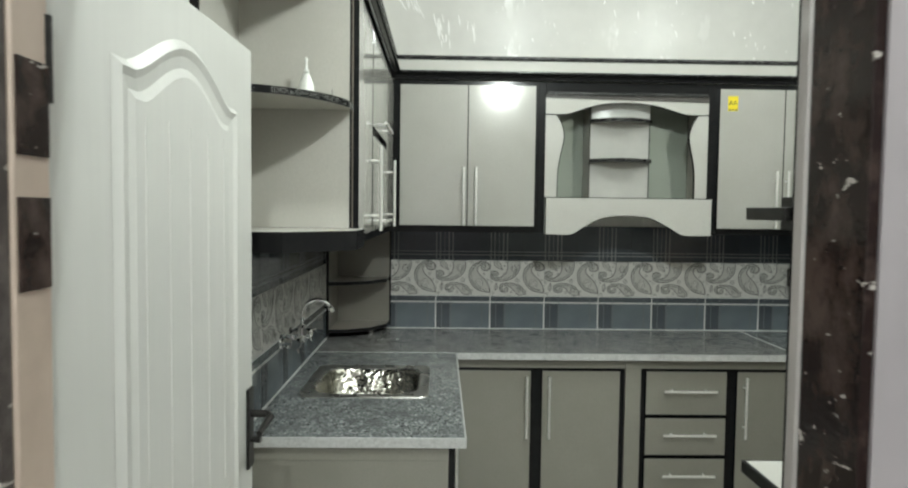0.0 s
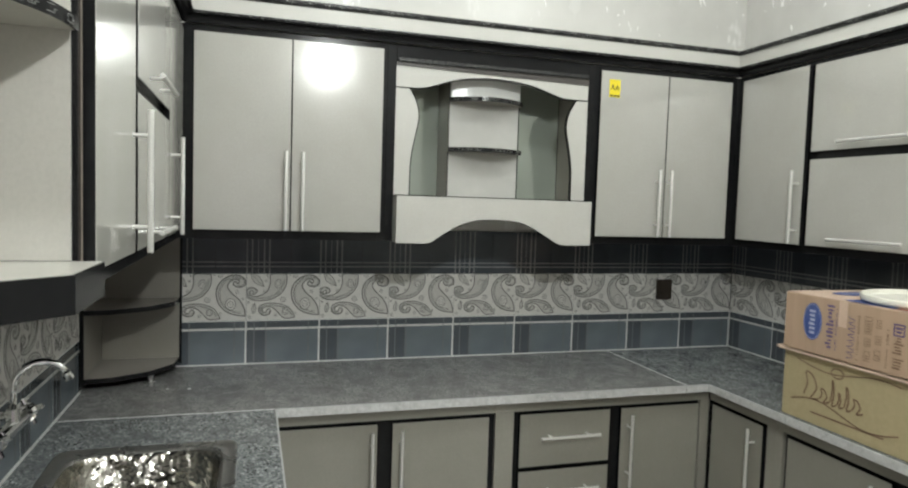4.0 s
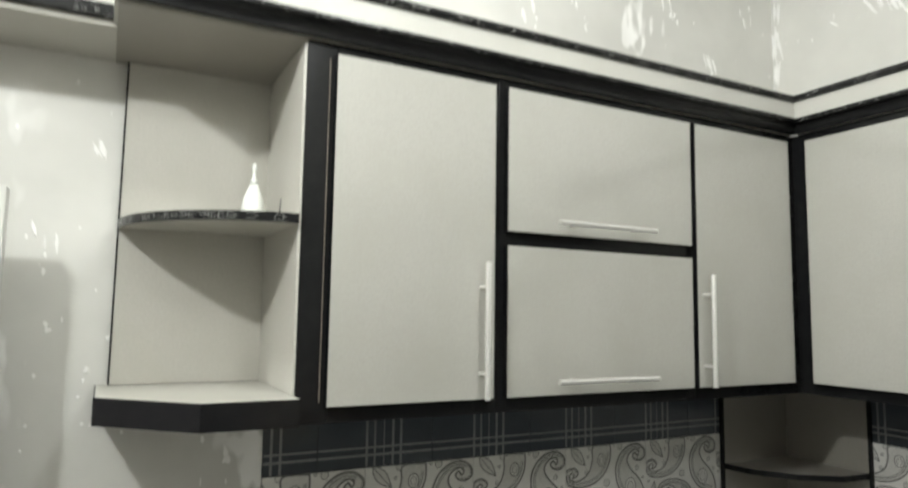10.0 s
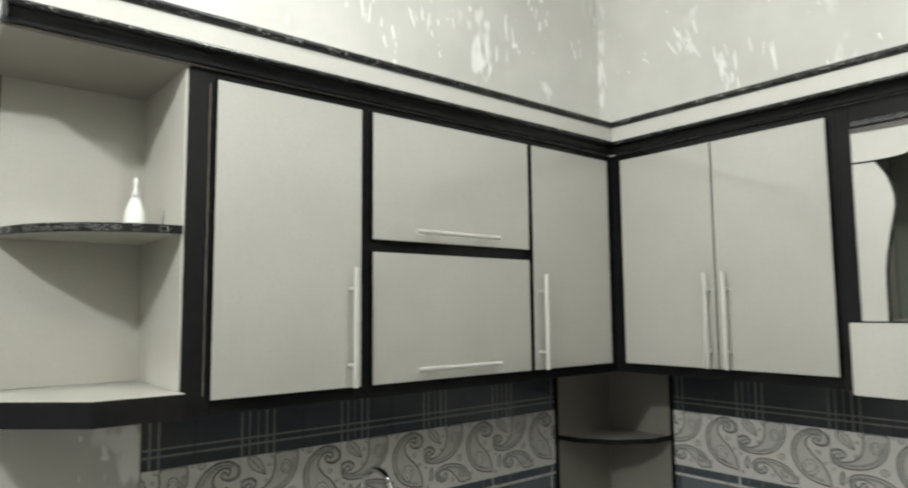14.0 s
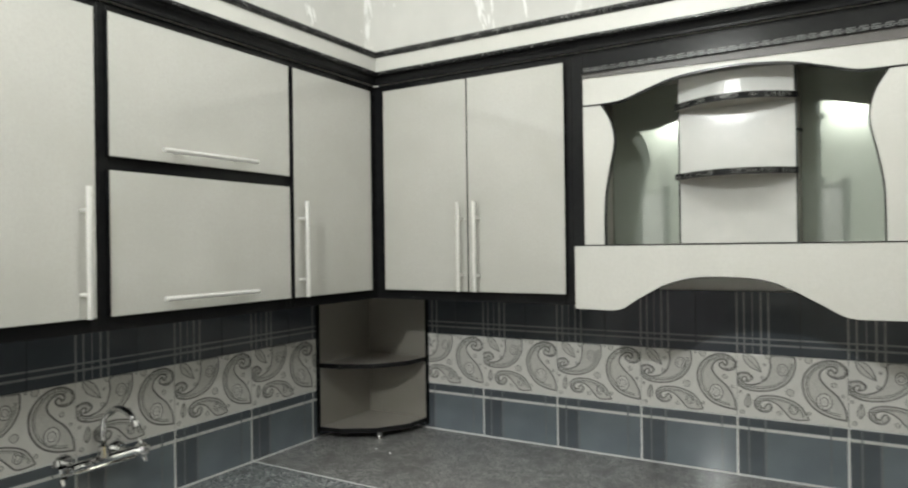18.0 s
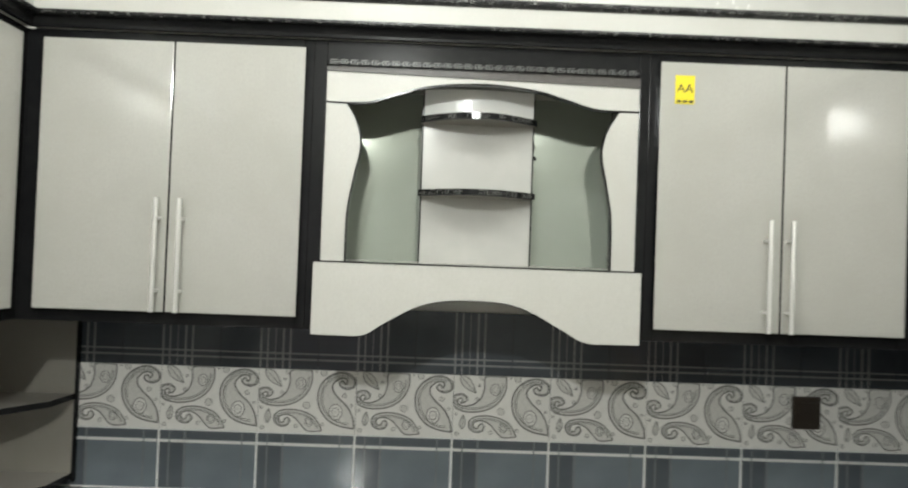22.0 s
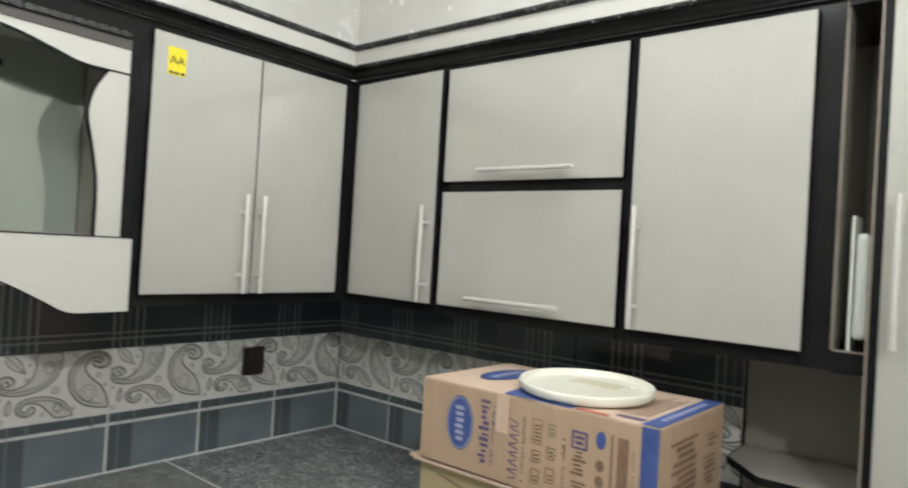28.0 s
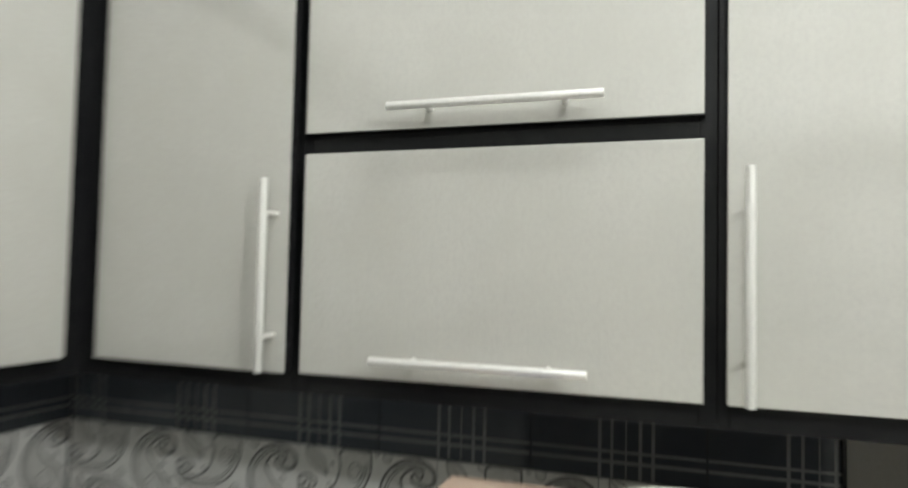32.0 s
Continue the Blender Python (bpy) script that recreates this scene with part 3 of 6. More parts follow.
# this door stands a finger's breadth ajar on the side of its handle
pivot = Vector((XR, 2.575, 0)) - base_of(c)
ajar.matrix_local = Matrix.Translation(pivot) @ Matrix.Rotation(radians(-2.6), 4, "Z") @ Matrix.Translation(-pivot)
c = wall_cabinet(RIGHT, 1.640, 2.262, "taupe wall cabinet with two lift-up flaps", [(1.640, 1.662), (2.240, 2.262)], [(1.862, 1.900)])
cab_door(RIGHT, 1.657, 2.245, 1.891, ZT + 0.005, c, (1.937, 1.918, 0.31, False), "flap")
cab_door(RIGHT, 1.657, 2.245, ZB, 1.859, c, (1.955, 1.548, 0.31, False), "flap")
c = wall_cabinet(RIGHT, 1.185, 1.639, "taupe wall cabinet with one door and wide black end stile", [(1.185, 1.240), (1.625, 1.639)])
cab_door(RIGHT, 1.236, 1.629, ZB, ZT + 0.005, c, (1.605, 1.669, HL, True))

# yellow sticker on a door
st = thing("sticker", "small yellow paper sticker with black print", "sticker", (2.093, YB, 2.155))
part("paper", boxes((2.067, 2.119, YB - 0.0016, YB - 0.0006, 2.117, 2.193)), YELLOW_PAPER, st)
for k in range(3):
    part("dash", boxes((2.072 + 0.016 * k, 2.083 + 0.016 * k, YB - 0.0024, YB - 0.0017, 2.120, 2.127)), BLACK_INK, st, "black printed dash")
txt = bpy.data.curves.new("lettering", "FONT")
txt.body, txt.size, txt.align_x, txt.extrude = "AA", 0.032, "CENTER", 0.0002
txt.materials.append(BLACK_INK)
to = new("lettering", txt)
to.parent = st
to.matrix_local = pose(0, -0.0022, -0.007, 90, 0, 0)
to["label"] = "two black printed letters"


# ---------------------------------------------------------------- open end shelf, left
def arc(cx, cy, rx, ry, a0, a1, n=16):
    return [(cx + rx * math.cos(radians(a0 + (a1 - a0) * k / n)), cy + ry * math.sin(radians(a0 + (a1 - a0) * k / n))) for k in range(n + 1)]


def edge_band(pts, z0, z1, out, bm=None):
    """A band along an open line of points, standing out on its left side."""
    bm = bm or bmesh.new()
    n = len(pts)
    off = []
    for i in range(n):
        d = (Vector(pts[min(i + 1, n - 1)]) - Vector(pts[max(i - 1, 0)])).normalized()
        off.append((pts[i][0] + d.y * out, pts[i][1] - d.x * out))
    rows = [[bm.verts.new((p[0], p[1], z)) for p in row] for row, z in ((pts, z0), (off, z0), (off, z1), (pts, z1))]
    for j in range(4):
        a, b = rows[j], rows[(j + 1) % 4]
        for i in range(n - 1):
            bm.faces.new((a[i], a[i + 1], b[i + 1], b[i]))
    bm.faces.new([r[0] for r in rows])
    bm.faces.new([r[-1] for r in rows][::-1])
    return bm


def key_lines(parent, pts, z0, z1, out, seed):
    """Worn silver key marks on a band along an open line of points: hooks, small frames and links of thin raised line."""
    rnd = random.Random(seed)
    steps = [0.0]
    for a, b in zip(pts, pts[1:]):
        steps.append(steps[-1] + math.hypot(b[0] - a[0], b[1] - a[1]))

    def at(d, h, lift):
        i = max(k for k in range(len(pts) - 1) if steps[k] <= d or k == 0)
        f = (d - steps[i]) / (steps[i + 1] - steps[i])
        p = Vector(pts[i]).lerp(Vector(pts[i + 1]), f)
        run = (Vector(pts[i + 1]) - Vector(pts[i])).normalized()
        return (p.x + run.y * (out + lift), p.y - run.x * (out + lift), h)

    def line(bm, d0, d1, h0, h1):
        v = [bm.verts.new(at(d, h, lift)) for lift in (-0.0004, 0.0005) for d, h in ((d0, h0), (d1, h0), (d1, h1), (d0, h1))]
        for q in ((4, 5, 6, 7), (0, 1, 5, 4), (1, 2, 6, 5), (2, 3, 7, 6), (3, 0, 4, 7)):
            bm.faces.new([v[k] for k in q])

    w, hh = 0.0009, z1 - z0
    d = 0.006
    while d < steps[-1] - 0.030:
        lo, hi, wide = z0 + hh * rnd.uniform(0.16, 0.30), z0 + hh * rnd.uniform(0.70, 0.86), rnd.uniform(0.010, 0.017)
        if rnd.random() < 0.72:
            bm = bmesh.new()
            for q in ((d, d + wide, hi, hi + w), (d, d + wide, lo, lo + w), (d, d + w, lo + w, hi), (d + wide - w, d + wide, lo + w, hi if rnd.random() < 0.6 else (lo + hi) / 2)):
                if rnd.random() < 0.85:
                    line(bm, *q)
            if rnd.random() < 0.6:
                m = (lo + hi) / 2
                line(bm, d + wide * 0.35, d + wide * 0.75, m - 0.0015, m - 0.0015 + w)
                line(bm, d + wide * 0.35, d + wide * 0.35 + w, m - 0.0015 + w, m + 0.0025)
            line(bm, d + wide, d + wide + 0.006, (lo + hi) / 2, (lo + hi) / 2 + w)
            bmesh.ops.recalc_face_normals(bm, faces=bm.faces)
            part("key_mark", bm, KEY_LINE, parent)
            d += wide + 0.006
        else:
            d += rnd.uniform(0.010, 0.030)


Y_END, Y_SIDE = 0.881, 1.1985
s = thing("open_shelf", "taupe open end shelf with rounded shelf and black edging", "shelf", (XW0, 1.05, 1.50))
part("back_panel", boxes((XW0 - 0.009, XW0 + 0.012, Y_END, Y_SIDE, 1.5395, 2.2485)), LAMINATE_IN, s)
part("back_edge", boxes((XW0 - 0.009, XW0 + 0.013, Y_END - 0.004, Y_END - 0.0002, 1.5395, 2.2485)), BLACK, s, "black edge strip")
part("side_panel", boxes((XW0 + 0.0125, XL - 0.0215, Y_SIDE - 0.006, Y_SIDE - 0.0005, 1.5395, 2.2485)), LAMINATE_IN, s)
x0 = XW0 + 0.0125
q = arc(x0, Y_SIDE - 0.007, XL - 0.012 - x0, Y_SIDE - 0.007 - Y_END, 270, 360)
sh = part("shelf_board", prism([(x0, Y_SIDE - 0.007)] + q, 1.876, 1.891, "z"), LAMINATE_IN, s, "quarter-round shelf board")
part("edge_band", edge_band(q, 1.874, 1.893, 0.003), BLACK, sh, "black edge band with a worn silver key pattern")
key_lines(sh, q, 1.874, 1.893, 0.003, 21)
tray = [(XW0 - 0.009, 0.857), (0.232, 0.857), (0.385, 1.024), (0.385, 1.198), (XW0 - 0.009, 1.198)]
tr = part("tray", prism(tray, 1.493, 1.5385, "z"), LAMINATE_IN, s, "pale bottom board with a cut corner")
part("edge_band", edge_band([(XW0 - 0.009, 0.857), (0.232, 0.857), (0.385, 1.024), (0.385, 1.198)], 1.487, 1.5375, 0.004), BLACK, tr, "black edge band")
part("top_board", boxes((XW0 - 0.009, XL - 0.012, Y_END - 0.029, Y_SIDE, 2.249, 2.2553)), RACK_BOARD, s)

b = thing("squeeze_bottle", "small white plastic squeeze bottle with thin nozzle", "bottle", (0.236, 1.124, 1.891))
part("body", turned([(0.018, 0.0), (0.0225, 0.004), (0.0230, 0.020), (0.020, 0.042), (0.0135, 0.060), (0.0085, 0.072)], (0.236, 1.124, 1.8912), sides=24), WHITE_PLASTIC, b, smooth=True)
part("nozzle", turned([(0.0080, 0.0), (0.0075, 0.008), (0.0040, 0.012), (0.0034, 0.028), (0.0050, 0.031), (0.0045, 0.040), (0.002, 0.044)], (0.236, 1.124, 1.9640), sides=16), WHITE_PLASTIC, b, smooth=True)
n = thing("nail", "small dull steel nail standing on the shelf", "nail", (0.300, 1.165, 1.891))
part("shank", tube([(0.300, 1.165, 1.8912), (0.300, 1.167, 1.930)], [0.0014, 0.0009]), KEY_SILVER, n)


# ---------------------------------------------------------------- cornice above the cabinets
def run_prism(run, prof, u0, u1, mit0, mit1):
    """A moulding of profile (v, w) along a wall, its ends cut on the slant by mit."""
    bm = bmesh.new()
    f = run.face
    ends = [[bm.verts.new(run.at(u + m * (v - f), v, w)) for v, w in prof] for u, m in ((u0, mit0), (u1, -mit1))]
    n = len(prof)
    for k in range(n):
        bm.faces.new((ends[0][k], ends[0][(k + 1) % n], ends[1][(k + 1) % n], ends[1][k]))
    bm.faces.new(ends[0][::-1])
    bm.faces.new(ends[1])
    return bm


def half_round(v, w, r, out, back=None):
    """Profile of a bead standing out of a face at v."""
    pts = [(v + out * math.sin(math.pi * k / 8), w - r * math.cos(math.pi * k / 8)) for k in range(9)]
    return pts if back is None else [(back, w - r)] + pts + [(back, w + r)]


def cornice(run, u0, u1, mit0, mit1, name="cornice"):
    """Ribbed black moulding, pale band and black top strip; mit: how far an end runs on at depth, for the corners."""
    f = run.face
    c = thing(name, "pale cornice band between black ribbed mouldings", "cornice", run.at((u0 + u1) / 2, f, 2.25), "cornices", "structure")
    part("cover_board", run.box(bmesh.new(), u0, u1, 0.0, f - 0.010, 2.2555, 2.272), LAMINATE_IN, c)
    cove = [(f - 0.009, 2.2555), (f + 0.004, 2.2555)] + [(f + 0.004 + 0.024 * (1 - math.cos(math.pi / 2 * k / 6)), 2.2555 + 0.024 * math.sin(math.pi / 2 * k / 6)) for k in range(1, 7)] + [(f + 0.030, 2.2815), (f + 0.030, 2.2930), (f - 0.009, 2.2930)]
    part("cove", run_prism(run, cove, u0, u1, mit0, mit1), BLACK, c, "black glossy cove moulding")
    part("bead", run_prism(run, half_round(f + 0.0303, 2.2872, 0.0055, 0.005), u0, u1, mit0, mit1), CRACKLE, c, "embossed black bead")
    part("band", run.box(bmesh.new(), u0 + mit0 * 0.0065, u1 - mit1 * 0.0065, f - 0.012, f + 0.006, 2.2935, 2.350, 0.001), WHITE_LAM, c, "pale laminate band")
    part("top_strip", run_prism(run, half_round(f + 0.006, 2.3613, 0.0108, 0.014, f - 0.016), u0, u1, mit0, mit1), CRACKLE, c, "embossed black top strip")
    return c


cornice(LEFT, 0.856, YB + 0.009, 0, 0)
cornice(BACK, XL + 0.0003, XR - 0.0003, 1, 1)
cornice(RIGHT, 0.20, YB + 0.009, 0, 0)
lo = thing("loft_shelf", "shallow taupe loft shelf with black marbled edging", "shelf", (0.15, 0.45, 2.22), kind="structure")
part("board", boxes((XW0 - 0.009, 0.224, 0.064, 0.852, 2.251, 2.262), bevel=0.001), LAMINATE_IN, lo)
part("front", boxes((0.216, 0.230, 0.064, 0.853, 2.2905, 2.350), bevel=0.001), WHITE_LAM, lo, "pale front band")
part("lower_strip", boxes((0.212, 0.240, 0.064, 0.8535, 2.2625, 2.290), bevel=0.003), CRACKLE, lo, "black marbled strip")
part("upper_strip", boxes((0.212, 0.240, 0.064, 0.8535, 2.3505, 2.370), bevel=0.003), CRACKLE, lo, "black marbled strip")
part("end_cap", boxes((XL - 0.02, XL + 0.019, 0.845, 0.8555, 2.256, 2.370), bevel=0.002), CRACKLE, lo, "black marbled end cap")
part("end_board", boxes((XW0 - 0.009, XL - 0.0205, 0.845, 0.8555, 2.256, 2.372)), LAMINATE_IN, lo)


# ---------------------------------------------------------------- hood unit between the back cabinets
def smooth_line(pts, n=10):
    out = []
    for i in range(len(pts) - 1):
        p0, p1, p2, p3 = (Vector(pts[max(0, min(len(pts) - 1, j))]) for j in (i - 1, i, i + 1, i + 2))
        for k in range(n):
            t = k / n
            out.append(tuple(0.5 * ((2 * p1) + (p2 - p0) * t + (2 * p0 - 5 * p1 + 4 * p2 - p3) * t * t + (3 * p1 - p0 - 3 * p2 + p3) * t ** 3)))
    return out + [pts[-1]]


def hood():
    u0, u1, mid = 1.1055, 2.0045, 1.559
    h = thing("hood_unit", "taupe hood surround with curved front, two shelves and arched valance", "cabinet", (mid, YW, 1.49))
    part("back_board", boxes((u0, u1, YW - 0.012, YW - 0.0015, 1.60, 2.255)), LAMINATE_IN, h)
    for a, b in ((u0, 1.140), (1.980, u1)):
        part("stile", boxes((a, b, YB + 0.020, YW - 0.0125, 1.483, 2.255), bevel=0.001), BLACK, h, "black frame strip")
    part("top_rail", boxes((1.1405, 1.9795, YB + 0.0195, YB + 0.05, 2.190, 2.255), bevel=0.001), BLACK, h, "black top rail")
    strip = part("ribbed_strip", boxes((1.143, 1.977, YB + 0.010, YB + 0.0190, 2.188, 2.203), bevel=0.003), BLACK, h, "black strip with a silver key pattern")
    for k in range(30):
        x = 1.150 + 0.0275 * k
        key = bmesh.new()
        for q in ((x, x + 0.018, 2.2005, 2.2022), (x, x + 0.018, 2.1900, 2.1916), (x, x + 0.0018, 2.1917, 2.2004), (x + 0.0162, x + 0.018, 2.1917, 2.1965), (x + 0.006, x + 0.013, 2.1945, 2.1975), (x + 0.0181, x + 0.0275, 2.1953, 2.1968)):
            box(key, q[0], q[1], YB + 0.0088, YB + 0.0099, q[2], q[3])
        part("key_mark", key, KEY_SILVER, strip)
    part("dark_filler", prism([(1.1405, 2.1875), (1.1405, 2.175), (1.9795, 2.160), (1.9795, 2.1875)], YB + 0.0195, YB + 0.0238, "y"), BROWN_BOARD, h, "dark brown filler board")
    part("soffit", boxes((1.1405, 1.9795, YB + 0.0505, YW - 0.0125, 2.190, 2.206)), LAMINATE_IN, h)
    yf0, yf1 = YB + 0.024, YB + 0.040
    # arched head
    top = [(1.1405, 2.094), (1.200, 2.093), (1.262, 2.098), (1.330, 2.120), (1.420, 2.145), (mid, 2.156), (1.695, 2.145), (1.785, 2.122), (1.858, 2.101), (1.920, 2.098), (1.9795, 2.098)]
    line = smooth_line(top, 6)
    hd = part("head_panel", prism(line + [(1.9795, 2.189), (1.1405, 2.189)], yf0, yf1, "y"), WHITE_LAM, h, "pale head panel with an arched lower edge")
    bm = bmesh.new()
    for (a, b) in zip(line, line[1:]):
        prism([(a[0], a[1] - 0.005), (b[0], b[1] - 0.005), (b[0], b[1] - 0.0003), (a[0], a[1] - 0.0003)], yf0 - 0.001, yf1, "y", bm)
    part("edge_band", bm, BLACK, hd, "black edge band")
    # waisted sides
    for s in (-1, 1):
        edge = 1.1405 if s < 0 else 1.9795
        wave = [(0.052, 2.092), (0.082, 2.040), (0.094, 1.975), (0.078, 1.890), (0.064, 1.800), (0.062, 1.668)]
        line = smooth_line([(edge - s * w, z) for w, z in wave], 6)
        pts = [(edge, 2.0925)] + line + [(edge, 1.668)]
        sp = part("side_panel", prism(pts, yf0 + 0.0005, yf1, "y"), WHITE_LAM, h, "pale side panel with a waisted edge")
        bm = bmesh.new()
        for (a, b) in zip(line, line[1:]):
            k = -s * 0.004
            prism([(a[0] + k, a[1]), (b[0] + k, b[1]), (b[0] - s * 0.0003, b[1]), (a[0] - s * 0.0003, a[1])], yf0 - 0.0005, yf1, "y", bm)
        part("edge_band", bm, BLACK, sp, "black edge band")
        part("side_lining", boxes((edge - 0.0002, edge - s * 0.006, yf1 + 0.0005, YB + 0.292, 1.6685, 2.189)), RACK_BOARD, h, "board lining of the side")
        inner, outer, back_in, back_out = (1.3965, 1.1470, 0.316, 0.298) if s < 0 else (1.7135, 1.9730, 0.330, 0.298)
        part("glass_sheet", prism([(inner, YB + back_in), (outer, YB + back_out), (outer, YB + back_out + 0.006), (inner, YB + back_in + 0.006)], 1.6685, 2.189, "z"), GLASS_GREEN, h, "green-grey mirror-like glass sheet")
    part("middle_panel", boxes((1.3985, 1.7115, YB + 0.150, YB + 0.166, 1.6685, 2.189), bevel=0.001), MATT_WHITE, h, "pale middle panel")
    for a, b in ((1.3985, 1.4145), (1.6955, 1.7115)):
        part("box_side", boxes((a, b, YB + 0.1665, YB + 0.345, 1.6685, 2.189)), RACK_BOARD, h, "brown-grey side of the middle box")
    part("peg", tube([(1.7117, YB + 0.172, 1.985), (1.721, YB + 0.172, 1.985), (1.725, YB + 0.172, 1.977)], 0.004, sides=8), BLACK, h, "small black peg")
    for k in (1.3965, 1.7135):
        part("joint_strip", boxes((k - 0.0018, k + 0.0018, YB + 0.1465, YB + 0.1495, 1.6685, 2.189)), BLACK, h, "thin dark joint strip")
    for z in (2.066, 1.858):
        bow = [(1.392, YB + 0.128)] + [(1.392 + 0.326 * k / 14, YB + 0.128 - 0.084 * math.sin(math.pi * k / 14) ** 0.9) for k in range(1, 14)] + [(1.718, YB + 0.128)]
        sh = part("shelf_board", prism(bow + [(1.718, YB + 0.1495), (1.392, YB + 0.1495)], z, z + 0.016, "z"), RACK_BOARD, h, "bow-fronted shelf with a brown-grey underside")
        part("edge_band", edge_band(bow, z - 0.001, z + 0.017, 0.003), BLACK, sh, "black edge band with a worn silver key pattern")
        key_lines(sh, bow, z - 0.001, z + 0.017, 0.003, int(z * 1000))
    bow = [(1.400 + 0.310 * k / 14, YB + 0.130 - 0.022 * math.sin(math.pi * k / 14)) for k in range(15)]
    part("lamp_box", prism(bow + [(1.710, YB + 0.1495), (1.400, YB + 0.1495)], 2.084, 2.160, "z"), BOX_WHITE, h, "bowed pale box over the upper shelf")
    # valance with an arched cut-out
    v0, v1, vy0, vy1 = 1.138, 1.976, YB - 0.056, YB - 0.040
    low = [(v0, 1.480), (1.200, 1.4795), (1.270, 1.482), (1.325, 1.515), (1.400, 1.556), (1.470, 1.575), (mid, 1.579), (1.640, 1.573), (1.700, 1.553), (1.775, 1.513), (1.835, 1.482), (1.905, 1.4795), (v1, 1.480)]
    line = smooth_line(low, 6)
    va = part("valance", prism(line + [(v1, 1.664), (v0, 1.664)], vy0, vy1, "y"), WHITE_LAM, h, "pale valance with an arched cut-out")
    bm = bmesh.new()
    for (a, b) in zip(line, line[1:]):
        prism([(a[0], a[1] - 0.0025), (b[0], b[1] - 0.0025), (b[0], b[1] - 0.0003), (a[0], a[1] - 0.0003)], vy0 + 0.001, vy1, "y", bm)
    part("edge_band", bm, BLACK, va, "dark edge band")
    part("top_board", boxes((v0, v1, vy0 - 0.001, YB + 0.0185, 1.6645, 1.668)), BLACK, h, "dark top board of the valance")
    part("base_board", boxes((1.1405, 1.9795, YB + 0.019, YW - 0.0125, 1.652, 1.6680)), LAMINATE_IN, h)
    for s, a, b in ((0, v0, v0 + 0.016), (1, v1 - 0.016, v1)):
        part("return", boxes((a, b, vy1 + 0.0003, YB + 0.0185, 1.482, 1.664)), WHITE_LAM, h, "pale valance return")


hood()


# ---------------------------------------------------------------- tall cabinet, niche and its white cover
def tall_cabinet():
    xf = 2.712
    y1 = 1.118
    t = thing("tall_cabinet", "tall taupe cabinet with black edges beside the wall cabinets", "cabinet", (2.9, 0.75, 0))
    part("carcass", boxes((xf + 0.02, XW1, 0.40, y1, 0.0, 2.2545)), LAMINATE_IN, t)
    part("edge_strip", boxes((xf - 0.001, xf + 0.0195, 1.0965, y1, 0.0, 2.2545), bevel=0.001), BLACK, t, "black edge strip")
    d = part("door", boxes((xf - THICK + 0.004, xf + 0.0195, 0.42, 1.0950, 0.09, 2.2545), bevel=0.0015), LAMINATE, t)
    bm = tube([(xf - 0.048, 1.068, 1.547), (xf - 0.048, 1.068, 1.838)], 0.0062, sides=12)
    for z in (1.598, 1.787):
        tube([(xf - THICK + 0.003, 1.068, z), (xf - 0.048, 1.068, z)], 0.0042, bm, 8)
    part("handle", bm, BRUSHED, d, "brushed steel bar handle")
    n = thing("niche_box", "narrow dark open niche between the cabinets", "niche", (2.9, 1.135, 1.49))
    for e in ((XR + 0.0165, XR + 0.0200, 1.1815, 1.1845, 1.5285, 2.2545), (XR + 0.0150, XR + 0.0178, y1 + 0.0005, 1.1812, 1.5245, 1.5280), (xf - 0.003, xf - 0.0012, 1.1125, 1.1170, 1.10, 2.2545)):
        part("raw_edge", boxes(e), RAW_EDGE, n, "thin raw board edge")
    part("bottom_board", boxes((XR + 0.021, XW1 - 0.0015, y1 + 0.0005, 1.1845, 1.483, 1.526)), BLACK, n)
    part("bottom_edge", boxes((XR + 0.018, XR + 0.0205, y1 + 0.0005, 1.1845, 1.481, 1.528)), BLACK, n)
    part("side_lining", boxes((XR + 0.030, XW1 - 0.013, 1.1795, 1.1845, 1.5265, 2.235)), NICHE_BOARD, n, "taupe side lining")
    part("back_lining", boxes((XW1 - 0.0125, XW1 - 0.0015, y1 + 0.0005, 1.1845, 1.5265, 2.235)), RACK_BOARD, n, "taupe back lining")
    part("top_board", boxes((XR + 0.018, XW1 - 0.0015, y1 + 0.0005, 1.1845, 2.2355, 2.2545)), BLACK, n)
    w = thing("plastic_cover", "white plastic cover standing in the niche", "cover", (2.80, 1.135, 1.526))
    part("plate", boxes((2.756, 2.840, 1.152, 1.157, 1.5265, 1.803), bevel=0.002), WHITE_PLASTIC, w)
    part("hood", boxes((2.764, 2.832, 1.1255, 1.1515, 1.550, 1.768), bevel=0.011), WHITE_PLASTIC, w, "rounded white plastic hood")
    part("lip", boxes((2.772, 2.824, 1.1212, 1.1253, 1.575, 1.742), bevel=0.002), WHITE_PLASTIC, w)


tall_cabinet()


